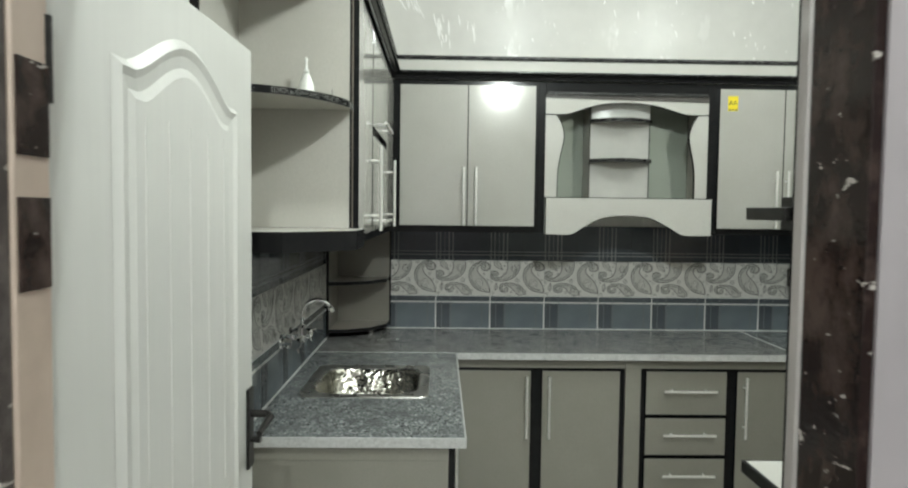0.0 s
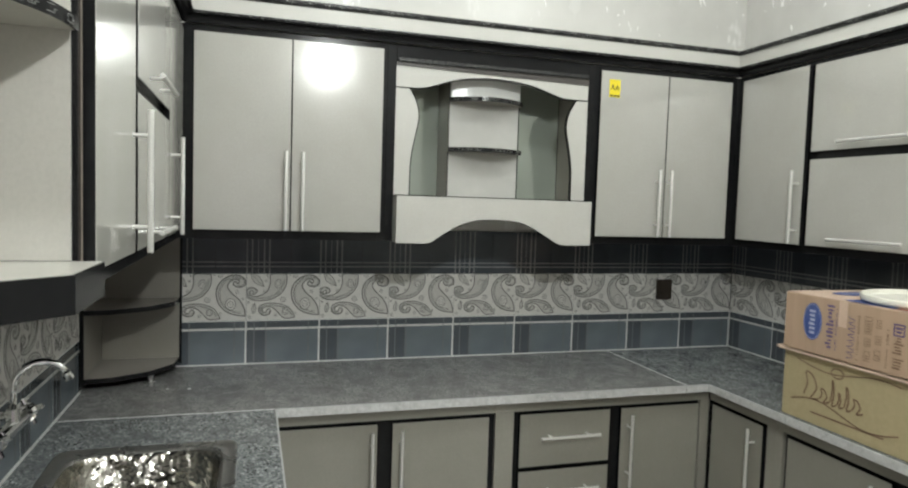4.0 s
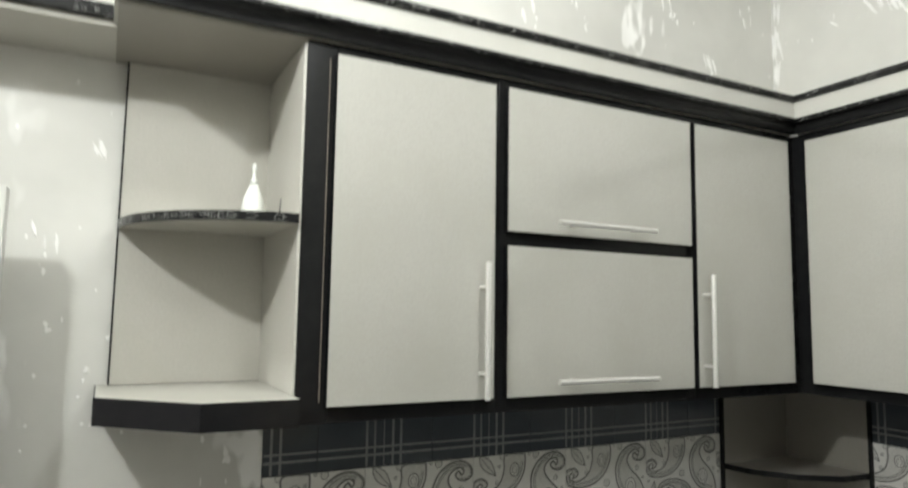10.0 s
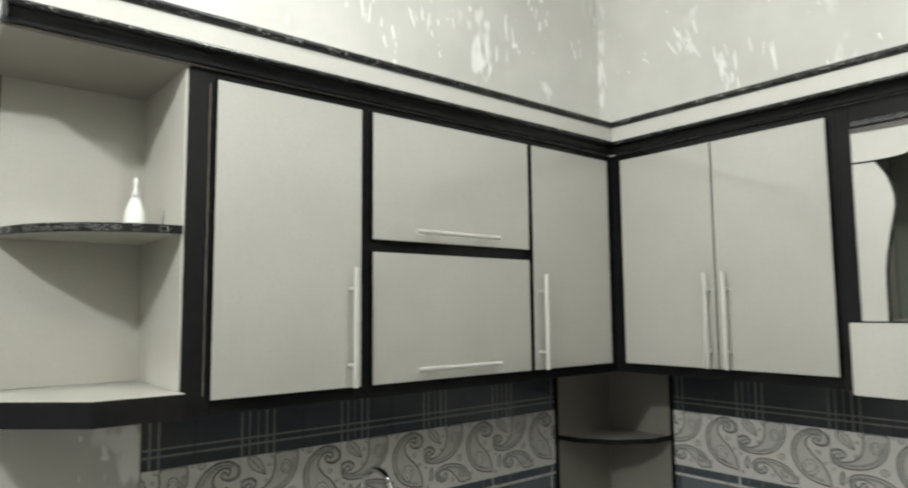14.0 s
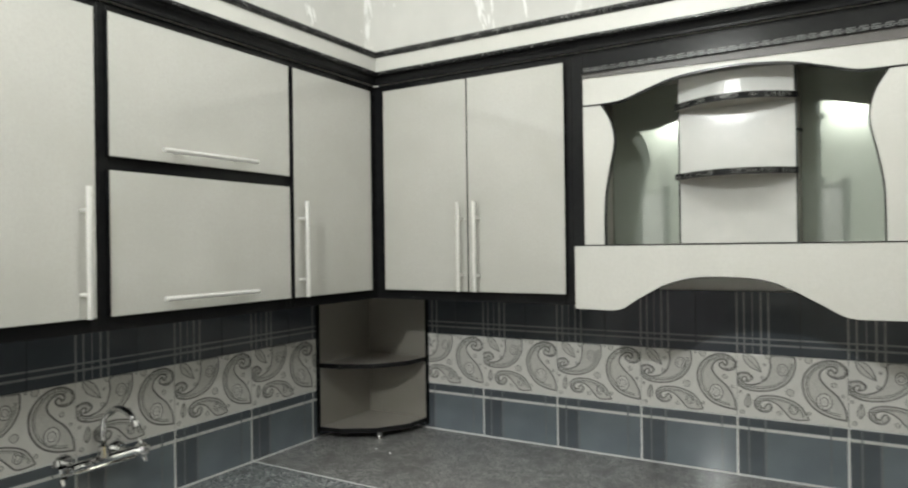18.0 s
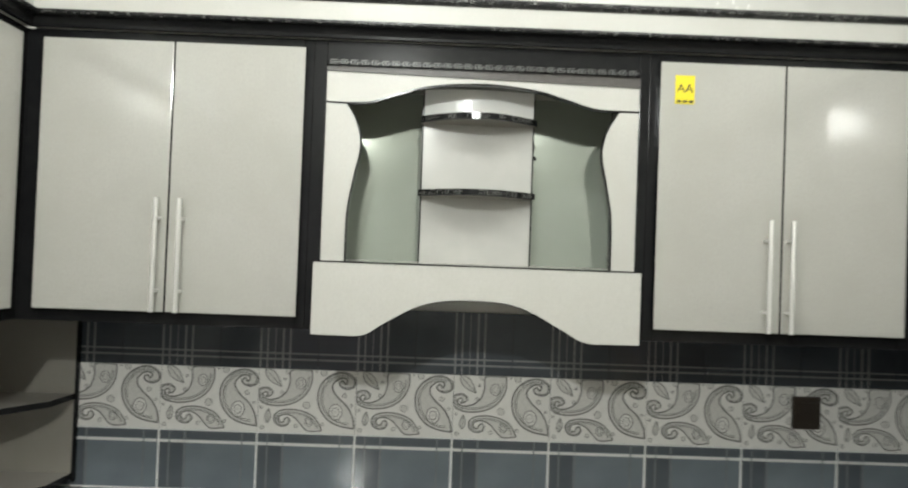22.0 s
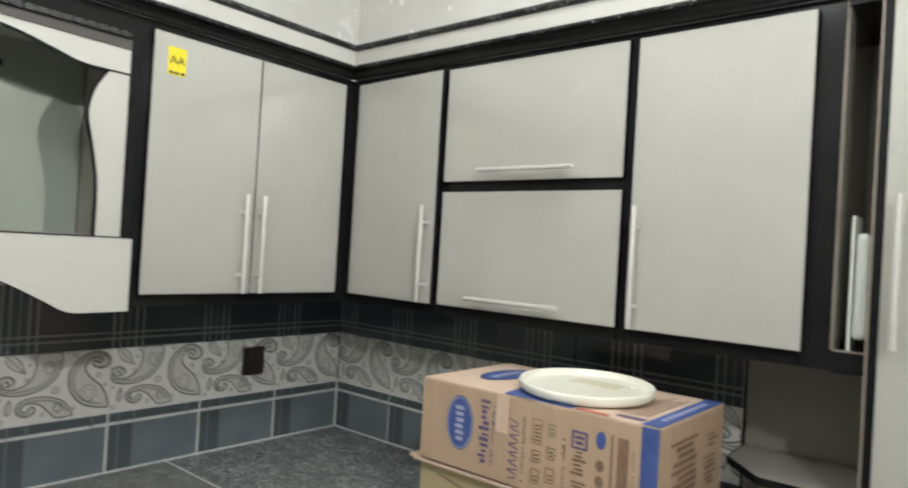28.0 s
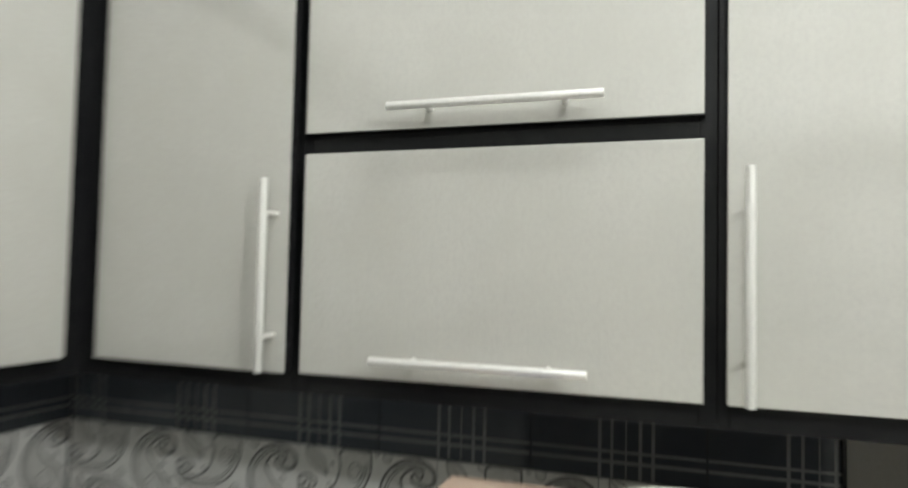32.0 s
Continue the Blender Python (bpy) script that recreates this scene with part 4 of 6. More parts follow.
# ---------------------------------------------------------------- shelf beside the doorway
u = thing("wall_shelf", "white wall shelf with black edging beside the doorway", "shelf", (1.3, WALL_Y1, 1.19))
part("board", boxes((1.090, 1.56, WALL_Y1 + 0.0005, 0.279, 1.192, 1.209), bevel=0.001), WHITE_LAM, u)
part("edge_band", boxes((1.0840, 1.0898, WALL_Y1 + 0.0005, 0.284, 1.190, 1.2085), bevel=0.001), BLACK, u, "black edge band")
part("edge_band", boxes((1.0900, 1.56, 0.2793, 0.284, 1.190, 1.2085), bevel=0.001), BLACK, u, "black edge band")
for x in (1.16, 1.48):
    part("bracket", prism([(WALL_Y1 + 0.0005, 1.191), (0.24, 1.191), (WALL_Y1 + 0.0005, 1.07)], x, x + 0.016, "x"), BLACK, u, "black bracket")


# ---------------------------------------------------------------- putty on the plaster
def putty(wall, m, groups, seed):
    """Knife strokes of white putty: groups of (u, w, count, spread, length, slant), strewn by chance."""
    rnd = random.Random(seed)
    bm = bmesh.new()
    for u, w, count, spread, length, slant in groups:
        for _ in range(count):
            cu, cw = u + rnd.uniform(-spread, spread), w + rnd.uniform(-spread, spread)
            ln, wd = length * rnd.uniform(0.35, 1.0), rnd.uniform(0.002, 0.0065) * (1 if length > 0.03 else 0.8)
            a = radians(slant + rnd.uniform(-12, 12))
            n = 14
            ring = []
            for k in range(n):
                q = 2 * math.pi * k / n
                x = wd * math.cos(q) * rnd.uniform(0.55, 1.15)
                y = ln / 2 * math.sin(q) * rnd.uniform(0.75, 1.1)
                ring.append((cu + x * math.cos(a) - y * math.sin(a), cw + x * math.sin(a) + y * math.cos(a)))
            base = [bm.verts.new((p[0], -0.0002, p[1])) for p in ring]
            high = rnd.uniform(0.0008, 0.0024)
            top = [bm.verts.new((cu + (p[0] - cu) * 0.8, -high, cw + (p[1] - cw) * 0.8)) for p in ring]
            for k in range(n):
                bm.faces.new((base[k], base[(k + 1) % n], top[(k + 1) % n], top[k]))
            bm.faces.new(top[::-1])
    bmesh.ops.recalc_face_normals(bm, faces=bm.faces)
    bmesh.ops.transform(bm, matrix=m, verts=bm.verts)
    ob = part("putty_smear", bm, PUTTY, wall, "white putty smears")
    return ob


PM_BACK = Matrix.Translation((0, YW + 0.010, 0))
PM_LEFT = Matrix(((0, -1, 0, XW0 - 0.010), (1, 0, 0, 0), (0, 0, 1, 0), (0, 0, 0, 1)))
PM_RIGHT = Matrix(((0, 1, 0, XW1 + 0.010), (-1, 0, 0, 0), (0, 0, 1, 0), (0, 0, 0, 1)))
putty(wall_back, PM_BACK, [(0.028, 2.62, 6, 0.014, 0.12, 3), (0.026, 2.74, 7, 0.014, 0.16, 3), (0.030, 2.86, 4, 0.016, 0.10, 5), (0.43, 2.755, 12, 0.055, 0.13, 22), (0.60, 2.63, 8, 0.055, 0.14, 8), (0.63, 2.53, 4, 0.03, 0.08, 12), (0.25, 2.73, 2, 0.015, 0.05, 40), (0.74, 2.62, 4, 0.05, 0.12, 6), (0.2, 2.8, 4, 0.10, 0.02, 0)], 3)
putty(wall_back, PM_BACK, [(1.1, 2.62, 7, 0.16, 0.03, 10), (1.75, 2.66, 9, 0.22, 0.06, 12), (2.4, 2.62, 8, 0.2, 0.05, 15), (2.75, 2.78, 5, 0.08, 0.1, 20)], 4)
putty(wall_left, PM_LEFT, [(0.91, 2.61, 5, 0.05, 0.05, 20), (1.07, 2.60, 6, 0.07, 0.11, -30), (1.19, 2.57, 4, 0.04, 0.08, -25), (1.89, 2.72, 6, 0.05, 0.09, 5), (1.95, 2.63, 5, 0.04, 0.06, 10), (2.08, 2.755, 9, 0.06, 0.07, 10), (2.22, 2.74, 3, 0.05, 0.05, 8)], 5)
putty(wall_left, PM_LEFT, [(2.51, 2.81, 3, 0.04, 0.12, 0), (2.55, 2.73, 2, 0.02, 0.07, 4), (2.72, 2.90, 6, 0.08, 0.06, -15), (2.73, 2.585, 6, 0.03, 0.06, 18), (2.91, 2.83, 4, 0.05, 0.06, 10), (1.45, 2.70, 5, 0.15, 0.05, 8)], 15)
putty(wall_left, PM_LEFT, [(0.77, 1.66, 4, 0.025, 0.022, 15), (0.74, 1.84, 3, 0.03, 0.05, 10), (0.82, 2.06, 3, 0.03, 0.06, 25), (1.07, 1.34, 6, 0.09, 0.03, 4), (0.88, 1.5, 8, 0.16, 0.016, 0), (0.86, 1.24, 6, 0.1, 0.03, 8)], 6)
putty(wall_right, PM_RIGHT, [(-2.8, 2.75, 6, 0.10, 0.08, 10), (-2.2, 2.65, 6, 0.2, 0.05, 8)], 7)


# ---------------------------------------------------------------- worktop and base cabinets
CF_L, CF_B, CF_R = 0.687, 2.412, 2.445      # worktop fronts
Y_CE = 1.218                                # its end at the sink


SX0, SX1, SY0, SY1 = 0.118, 0.552, 1.648, 2.100


def ring_slab(outer, inner, z0, z1):
    """A slab with a square hole."""
    bm = bmesh.new()
    rows = [[bm.verts.new((x, y, z)) for x, y in ((r[0], r[2]), (r[1], r[2]), (r[1], r[3]), (r[0], r[3]))] for r, z in ((outer, z0), (outer, z1), (inner, z1), (inner, z0))]
    for j in range(4):
        for k in range(4):
            bm.faces.new((rows[j][k], rows[j][(k + 1) % 4], rows[(j + 1) % 4][(k + 1) % 4], rows[(j + 1) % 4][k]))
    return bm


def slab(label, at, bm, edges):
    w = thing("worktop", label, "worktop", at)
    part("stone", bm, GRANITE_BACK if "back wall" in label else GRANITE, w)
    for e in edges:
        part("edge", boxes((*e, 0.889, ZC + 0.0006), bevel=0.002), GRANITE_EDGE, w, "pale polished edge")


slab("dark speckled granite worktop round the sink", (0.35, 1.8, 0.89), ring_slab((XW0, CF_L, Y_CE, 2.403), (SX0, SX1, SY0, SY1), 0.890, ZC),
     [(CF_L + 0.0002, CF_L + 0.006, Y_CE, CF_B - 0.0065), (XW0, CF_L + 0.006, Y_CE - 0.006, Y_CE - 0.0002)])
slab("grey granite worktop along the back wall", (1.2, 2.7, 0.89), boxes((XW0, 2.330, 2.407, YW, 0.890, ZC)), [(CF_L + 0.0065, 2.330, CF_B - 0.0060, 2.4068)])
slab("dark granite worktop under the cartons", (2.7, 2.2, 0.89), prism([(2.334, 2.407), (CF_R, 2.407), (CF_R, 1.106), (XW1, 1.106), (XW1, YW), (2.334, YW)], 0.890, ZC, "z"),
     [(2.334, CF_R - 0.0065, CF_B - 0.0060, 2.4068), (CF_R - 0.006, CF_R - 0.0002, 1.106, CF_B - 0.0062)])
jt = thing("worktop_joints", "white cement joints between the granite slabs", "joint", (1.5, 2.4, 0.9), kind="structure")
part("joint", boxes((XW0, CF_L, 2.4032, 2.4068, 0.892, ZC + 0.001)), GROUT, jt)
part("joint", boxes((2.3302, 2.3338, 2.4072, YW, 0.892, ZC + 0.001)), GROUT, jt)
part("wall_joint", boxes((XW0 + 0.33, XW1, YW - 0.005, YW - 0.0004, ZC + 0.0003, ZC + 0.004)), GROUT, jt, "cement line along the wall")
part("wall_joint", boxes((XW0 + 0.0004, XW0 + 0.005, Y_CE, 2.72, ZC + 0.0003, ZC + 0.004)), GROUT, jt, "cement line along the wall")
part("wall_joint", boxes((XW1 - 0.005, XW1 - 0.0004, 1.42, YW - 0.006, ZC + 0.0003, ZC + 0.004)), GROUT, jt, "cement line along the wall")


def base_cabinet(label, carcass, rows):
    c = thing("base_cabinet", label, "cabinet", ((carcass[0] + carcass[1]) / 2, (carcass[2] + carcass[3]) / 2, 0), "base cabinets")
    part("carcass", boxes((*carcass, 0.0, 0.8885)), BLACK, c, "black carcass")
    for name, b, mat in rows:
        part(name, boxes(b, bevel=0.0012), mat, c)
    return c


class Low(Run):
    """The same, for the base cabinets, whose doors lie further out."""

    def __init__(self, side, front):
        self.side, self.front = side, front

    @property
    def face(self):
        return self.front


LOW_B, LOW_R = Low("back", YW - 2.452), Low("right", XW1 - 2.484)
ZD = 0.826
cy = 2.4725
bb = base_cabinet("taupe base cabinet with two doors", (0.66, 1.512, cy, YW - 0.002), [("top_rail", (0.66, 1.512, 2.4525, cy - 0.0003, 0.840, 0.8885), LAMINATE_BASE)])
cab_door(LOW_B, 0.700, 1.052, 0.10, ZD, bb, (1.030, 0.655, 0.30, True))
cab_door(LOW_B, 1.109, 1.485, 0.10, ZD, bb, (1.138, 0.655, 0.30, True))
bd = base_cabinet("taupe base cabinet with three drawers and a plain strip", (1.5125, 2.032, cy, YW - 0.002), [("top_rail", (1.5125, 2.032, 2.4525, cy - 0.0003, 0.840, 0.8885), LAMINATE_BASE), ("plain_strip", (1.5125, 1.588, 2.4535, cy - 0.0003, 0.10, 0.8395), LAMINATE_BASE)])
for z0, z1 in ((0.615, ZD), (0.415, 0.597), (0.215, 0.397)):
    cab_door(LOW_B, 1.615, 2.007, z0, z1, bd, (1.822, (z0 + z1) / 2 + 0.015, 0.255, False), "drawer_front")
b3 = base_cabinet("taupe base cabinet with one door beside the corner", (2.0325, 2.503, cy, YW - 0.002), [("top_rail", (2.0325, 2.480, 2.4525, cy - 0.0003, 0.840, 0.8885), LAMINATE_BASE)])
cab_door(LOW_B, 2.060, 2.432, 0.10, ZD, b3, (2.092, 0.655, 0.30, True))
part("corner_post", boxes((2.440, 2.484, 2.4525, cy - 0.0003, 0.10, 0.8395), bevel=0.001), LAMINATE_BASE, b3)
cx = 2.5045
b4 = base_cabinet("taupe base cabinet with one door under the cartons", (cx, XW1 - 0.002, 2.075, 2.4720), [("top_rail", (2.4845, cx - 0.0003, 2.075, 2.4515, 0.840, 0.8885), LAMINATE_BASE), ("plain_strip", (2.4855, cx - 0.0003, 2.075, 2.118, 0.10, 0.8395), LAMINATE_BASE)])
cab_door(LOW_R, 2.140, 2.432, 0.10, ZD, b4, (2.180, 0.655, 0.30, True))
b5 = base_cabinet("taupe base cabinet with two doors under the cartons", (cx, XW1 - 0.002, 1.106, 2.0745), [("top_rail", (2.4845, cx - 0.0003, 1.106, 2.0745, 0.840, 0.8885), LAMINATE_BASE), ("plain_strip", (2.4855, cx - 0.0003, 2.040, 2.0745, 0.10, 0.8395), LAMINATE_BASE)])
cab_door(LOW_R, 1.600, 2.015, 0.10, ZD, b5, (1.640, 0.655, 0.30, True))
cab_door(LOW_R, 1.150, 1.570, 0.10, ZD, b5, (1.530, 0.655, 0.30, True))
b6 = thing("base_cabinet", "taupe base cabinet under the sink with a plain end panel", "cabinet", (0.34, 1.84, 0), "base cabinets")
part("carcass", boxes((XW0 + 0.002, 0.628, 1.248, 2.4715, 0, 0.70)), BLACK, b6, "black carcass")
for a, b in ((1.248, 1.630), (2.120, 2.4715)):
    part("bearer", boxes((XW0 + 0.002, 0.628, a, b, 0.7003, 0.8885)), BLACK, b6)
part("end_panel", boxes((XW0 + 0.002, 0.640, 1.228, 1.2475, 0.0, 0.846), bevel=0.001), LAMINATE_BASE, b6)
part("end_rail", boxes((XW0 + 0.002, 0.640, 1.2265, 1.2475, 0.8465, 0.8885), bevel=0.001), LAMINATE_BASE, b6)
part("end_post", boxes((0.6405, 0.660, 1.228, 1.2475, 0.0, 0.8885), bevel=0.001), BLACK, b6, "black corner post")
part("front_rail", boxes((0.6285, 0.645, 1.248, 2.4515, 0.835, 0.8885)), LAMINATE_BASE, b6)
LOW_L = Low("left", 0.646 - XW0)
cab_door(LOW_L, 1.29, 1.83, 0.10, ZD, b6, (1.79, 0.655, 0.30, True))
cab_door(LOW_L, 1.87, 2.41, 0.10, ZD, b6, (1.91, 0.655, 0.30, True))


# ---------------------------------------------------------------- sink and tap
def rounded(cx, cy, hx, hy, r, n=5):
    pts = []
    for sx, sy, a in ((1, 1, 0), (-1, 1, 90), (-1, -1, 180), (1, -1, 270)):
        pts += [(cx + sx * (hx - r) + r * math.cos(radians(a + 90 * k / n)), cy + sy * (hy - r) + r * math.sin(radians(a + 90 * k / n))) for k in range(n + 1)]
    return pts


def loft(rings, bm=None, close=True):
    bm = bm or bmesh.new()
    vs = [[bm.verts.new(p) for p in r] for r in rings]
    n = len(vs[0])
    for a, b in zip(vs, vs[1:]):
        for k in range(n):
            bm.faces.new((a[k], a[(k + 1) % n], b[(k + 1) % n], b[k]))
    if close:
        bm.faces.new(vs[-1])
    return bm


def sink():
    c = (0.335, 1.874)
    s = thing("sink", "stainless steel inset sink with a rounded bowl", "sink", (c[0], c[1], ZC))
    rim = [(0.236, 0.246, 0.032, 0.0008), (0.234, 0.244, 0.034, 0.006), (0.229, 0.239, 0.038, 0.0065), (0.224, 0.234, 0.042, 0.0030), (0.208, 0.218, 0.070, 0.0025), (0.203, 0.212, 0.085, 0.0055), (0.198, 0.207, 0.088, 0.0050), (0.193, 0.202, 0.092, -0.001)]
    part("rim", loft([[(x, y, ZC + h) for x, y in rounded(c[0], c[1], a, b, r)] for a, b, r, h in rim], close=False), RIM_STEEL, s, "flat pressed steel rim", smooth=True)
    bowl = [(0.1928, 0.2018, 0.092, -0.0012), (0.187, 0.196, 0.092, -0.012), (0.178, 0.184, 0.090, -0.110), (0.150, 0.156, 0.085, -0.150), (0.060, 0.062, 0.055, -0.158), (0.022, 0.022, 0.021, -0.160)]
    part("bowl", loft([[(x, y, ZC + h) for x, y in rounded(c[0], c[1], a, b, r)] for a, b, r, h in bowl]), STEEL_BOWL, s, "shiny dented steel bowl", smooth=True)
    part("drain", turned([(0.030, 0.0), (0.030, 0.004), (0.020, 0.005), (0.006, 0.002)], (c[0], c[1], ZC - 0.159)), CHROME, s, "round chrome drain")


sink()


def tap():
    y, z = 1.818, 1.097
    x = XW0
    t = thing("wall_tap", "chrome wall mixer tap with a high bent spout", "tap", (x, y, z))
    part("body", tube([(x + 0.062, y - 0.085, z), (x + 0.062, y + 0.085, z)], [0.017, 0.017], sides=14), CHROME, t, smooth=False)
    for s in (-1, 1):
        part("union", tube([(x + 0.0005, y + s * 0.075, z), (x + 0.006, y + s * 0.075, z), (x + 0.0065, y + s * 0.075, z), (x + 0.060, y + s * 0.075, z)], [0.030, 0.027, 0.013, 0.013], sides=14), CHROME, t, "chrome wall union")
        k = part("knob", tube([(x + 0.062, y + s * 0.086, z), (x + 0.062, y + s * 0.100, z), (x + 0.062, y + s * 0.106, z), (x + 0.062, y + s * 0.126, z)], [0.014, 0.014, 0.022, 0.019], sides=12), CHROME, t, "chrome tap knob")
        bm = bmesh.new()
        for a in range(4):
            d = (math.cos(a * math.pi / 2 + 0.4), math.sin(a * math.pi / 2 + 0.4))
            tube([(x + 0.062 + 0.012 * d[0], y + s * 0.116, z + 0.012 * d[1]), (x + 0.062 + 0.034 * d[0], y + s * 0.116, z + 0.034 * d[1])], [0.0075, 0.006], bm, 8)
        part("cross_grip", bm, CHROME, k)
    part("collar", tube([(x + 0.062, y, z + 0.012), (x + 0.062, y, z + 0.042)], [0.016, 0.013], sides=14), CHROME, t)
    path = [(x + 0.062, y, z + 0.040), (x + 0.062, y, z + 0.090)]
    for k in range(1, 13):
        a = math.pi * 0.78 * k / 12
        r = 0.057
        path.append((x + 0.062 + 0.97 * r * (1 - math.cos(a)), y + 0.20 * r * (1 - math.cos(a)), z + 0.090 + r * math.sin(a)))
    path.append((path[-1][0] + 0.007, path[-1][1] + 0.0015, path[-1][2] - 0.010))
    part("spout", tube(path, 0.0085, sides=12), CHROME, t, "bent chrome spout", smooth=True)
    part("aerator", tube([path[-1], (path[-1][0] + 0.008, path[-1][1] + 0.0017, path[-1][2] - 0.015)], 0.0115, sides=12), CHROME, t)


tap()


# ---------------------------------------------------------------- corner rack on the worktop, and its fellow at the other end
def corner_rack():
    s = thing("corner_rack", "taupe corner rack with cut-corner shelves and black edging", "shelf", (0.18, 2.9, ZC))
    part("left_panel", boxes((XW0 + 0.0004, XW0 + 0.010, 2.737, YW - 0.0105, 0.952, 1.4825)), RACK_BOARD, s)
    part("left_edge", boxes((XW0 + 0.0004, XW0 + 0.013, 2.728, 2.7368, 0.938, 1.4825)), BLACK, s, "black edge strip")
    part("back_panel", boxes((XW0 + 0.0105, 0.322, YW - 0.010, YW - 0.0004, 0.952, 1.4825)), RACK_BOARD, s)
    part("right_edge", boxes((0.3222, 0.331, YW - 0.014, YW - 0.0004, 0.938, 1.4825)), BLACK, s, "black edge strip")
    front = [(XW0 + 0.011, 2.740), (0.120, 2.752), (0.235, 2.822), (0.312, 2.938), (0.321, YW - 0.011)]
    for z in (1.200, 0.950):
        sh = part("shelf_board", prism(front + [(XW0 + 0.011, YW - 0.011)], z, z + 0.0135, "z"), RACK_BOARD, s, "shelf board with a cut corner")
        part("edge_band", edge_band(front, z - 0.003, z + 0.0150, 0.003), BLACK, sh, "black edge band")
    part("leg", turned([(0.018, 0.0), (0.018, 0.004), (0.012, 0.006), (0.012, 0.027)], (0.238, 2.845, ZC + 0.0003), sides=16), CHROME, s, "short chrome leg")
    r = thing("end_rack", "taupe open rack beside the tall cabinet", "shelf", (2.9, 1.26, ZC))
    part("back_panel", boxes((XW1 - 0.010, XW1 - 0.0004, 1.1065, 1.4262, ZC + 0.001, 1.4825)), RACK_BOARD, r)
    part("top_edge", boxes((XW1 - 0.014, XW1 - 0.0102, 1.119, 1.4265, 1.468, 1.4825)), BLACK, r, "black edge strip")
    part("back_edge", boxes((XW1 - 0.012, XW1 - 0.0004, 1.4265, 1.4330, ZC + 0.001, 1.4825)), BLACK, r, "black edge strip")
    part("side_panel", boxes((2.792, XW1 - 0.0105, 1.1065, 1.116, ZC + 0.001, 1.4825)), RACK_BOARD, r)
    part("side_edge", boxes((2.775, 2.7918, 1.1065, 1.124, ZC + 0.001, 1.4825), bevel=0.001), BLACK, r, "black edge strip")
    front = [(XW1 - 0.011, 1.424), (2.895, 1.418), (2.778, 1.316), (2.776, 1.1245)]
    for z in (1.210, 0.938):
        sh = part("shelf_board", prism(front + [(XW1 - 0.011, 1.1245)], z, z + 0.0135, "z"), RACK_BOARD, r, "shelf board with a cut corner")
        part("edge_band", edge_band(front[::-1], z - 0.003, z + 0.0150, -0.003), BLACK, sh, "black edge band")


corner_rack()


# ---------------------------------------------------------------- cartons, lid, socket
def oval(bm, cx, cy, rx, ry, place, n=28, depth=0.0008):
    """A flat printed oval; place maps its two axes and a height to the world."""
    a = [bm.verts.new(place(cx + rx * math.cos(2 * math.pi * k / n), cy + ry * math.sin(2 * math.pi * k / n), depth)) for k in range(n)]
    bm.faces.new(a)


def circle(x, y, r, n=18, squash=1.0):
    return [(x + r * math.cos(2 * math.pi * j / n), y + squash * r * math.sin(2 * math.pi * j / n)) for j in range(n + 1)]


def ring_line(bm, pts, w, place, depth):
    """A printed stroke through points."""
    n = len(pts)
    a, b = [], []
    for i in range(n):
        d = (Vector(pts[min(i + 1, n - 1)]) - Vector(pts[max(i - 1, 0)])).normalized()
        a.append(bm.verts.new(place(pts[i][0] - d.y * w / 2, pts[i][1] + d.x * w / 2, depth)))
        b.append(bm.verts.new(place(pts[i][0] + d.y * w / 2, pts[i][1] - d.x * w / 2, depth)))
    for i in range(n - 1):
        bm.faces.new((a[i], a[i + 1], b[i + 1], b[i]))


def printed(name, shapes, mat, parent, label, place, depth=0.0008, tiny=True):
    """shapes: bars (x0, x1, y0, y1) printed on a face."""
    bm = bmesh.new()
    for x0, x1, y0, y1 in shapes:
        bm.faces.new([bm.verts.new(place(x, y, depth)) for x, y in ((x0, y0), (x1, y0), (x1, y1), (x0, y1))])
    ob = part(name, bm, mat, parent, label)
    if tiny and len(shapes) > 1:
        ob["kind"] = "stuff"
    return ob


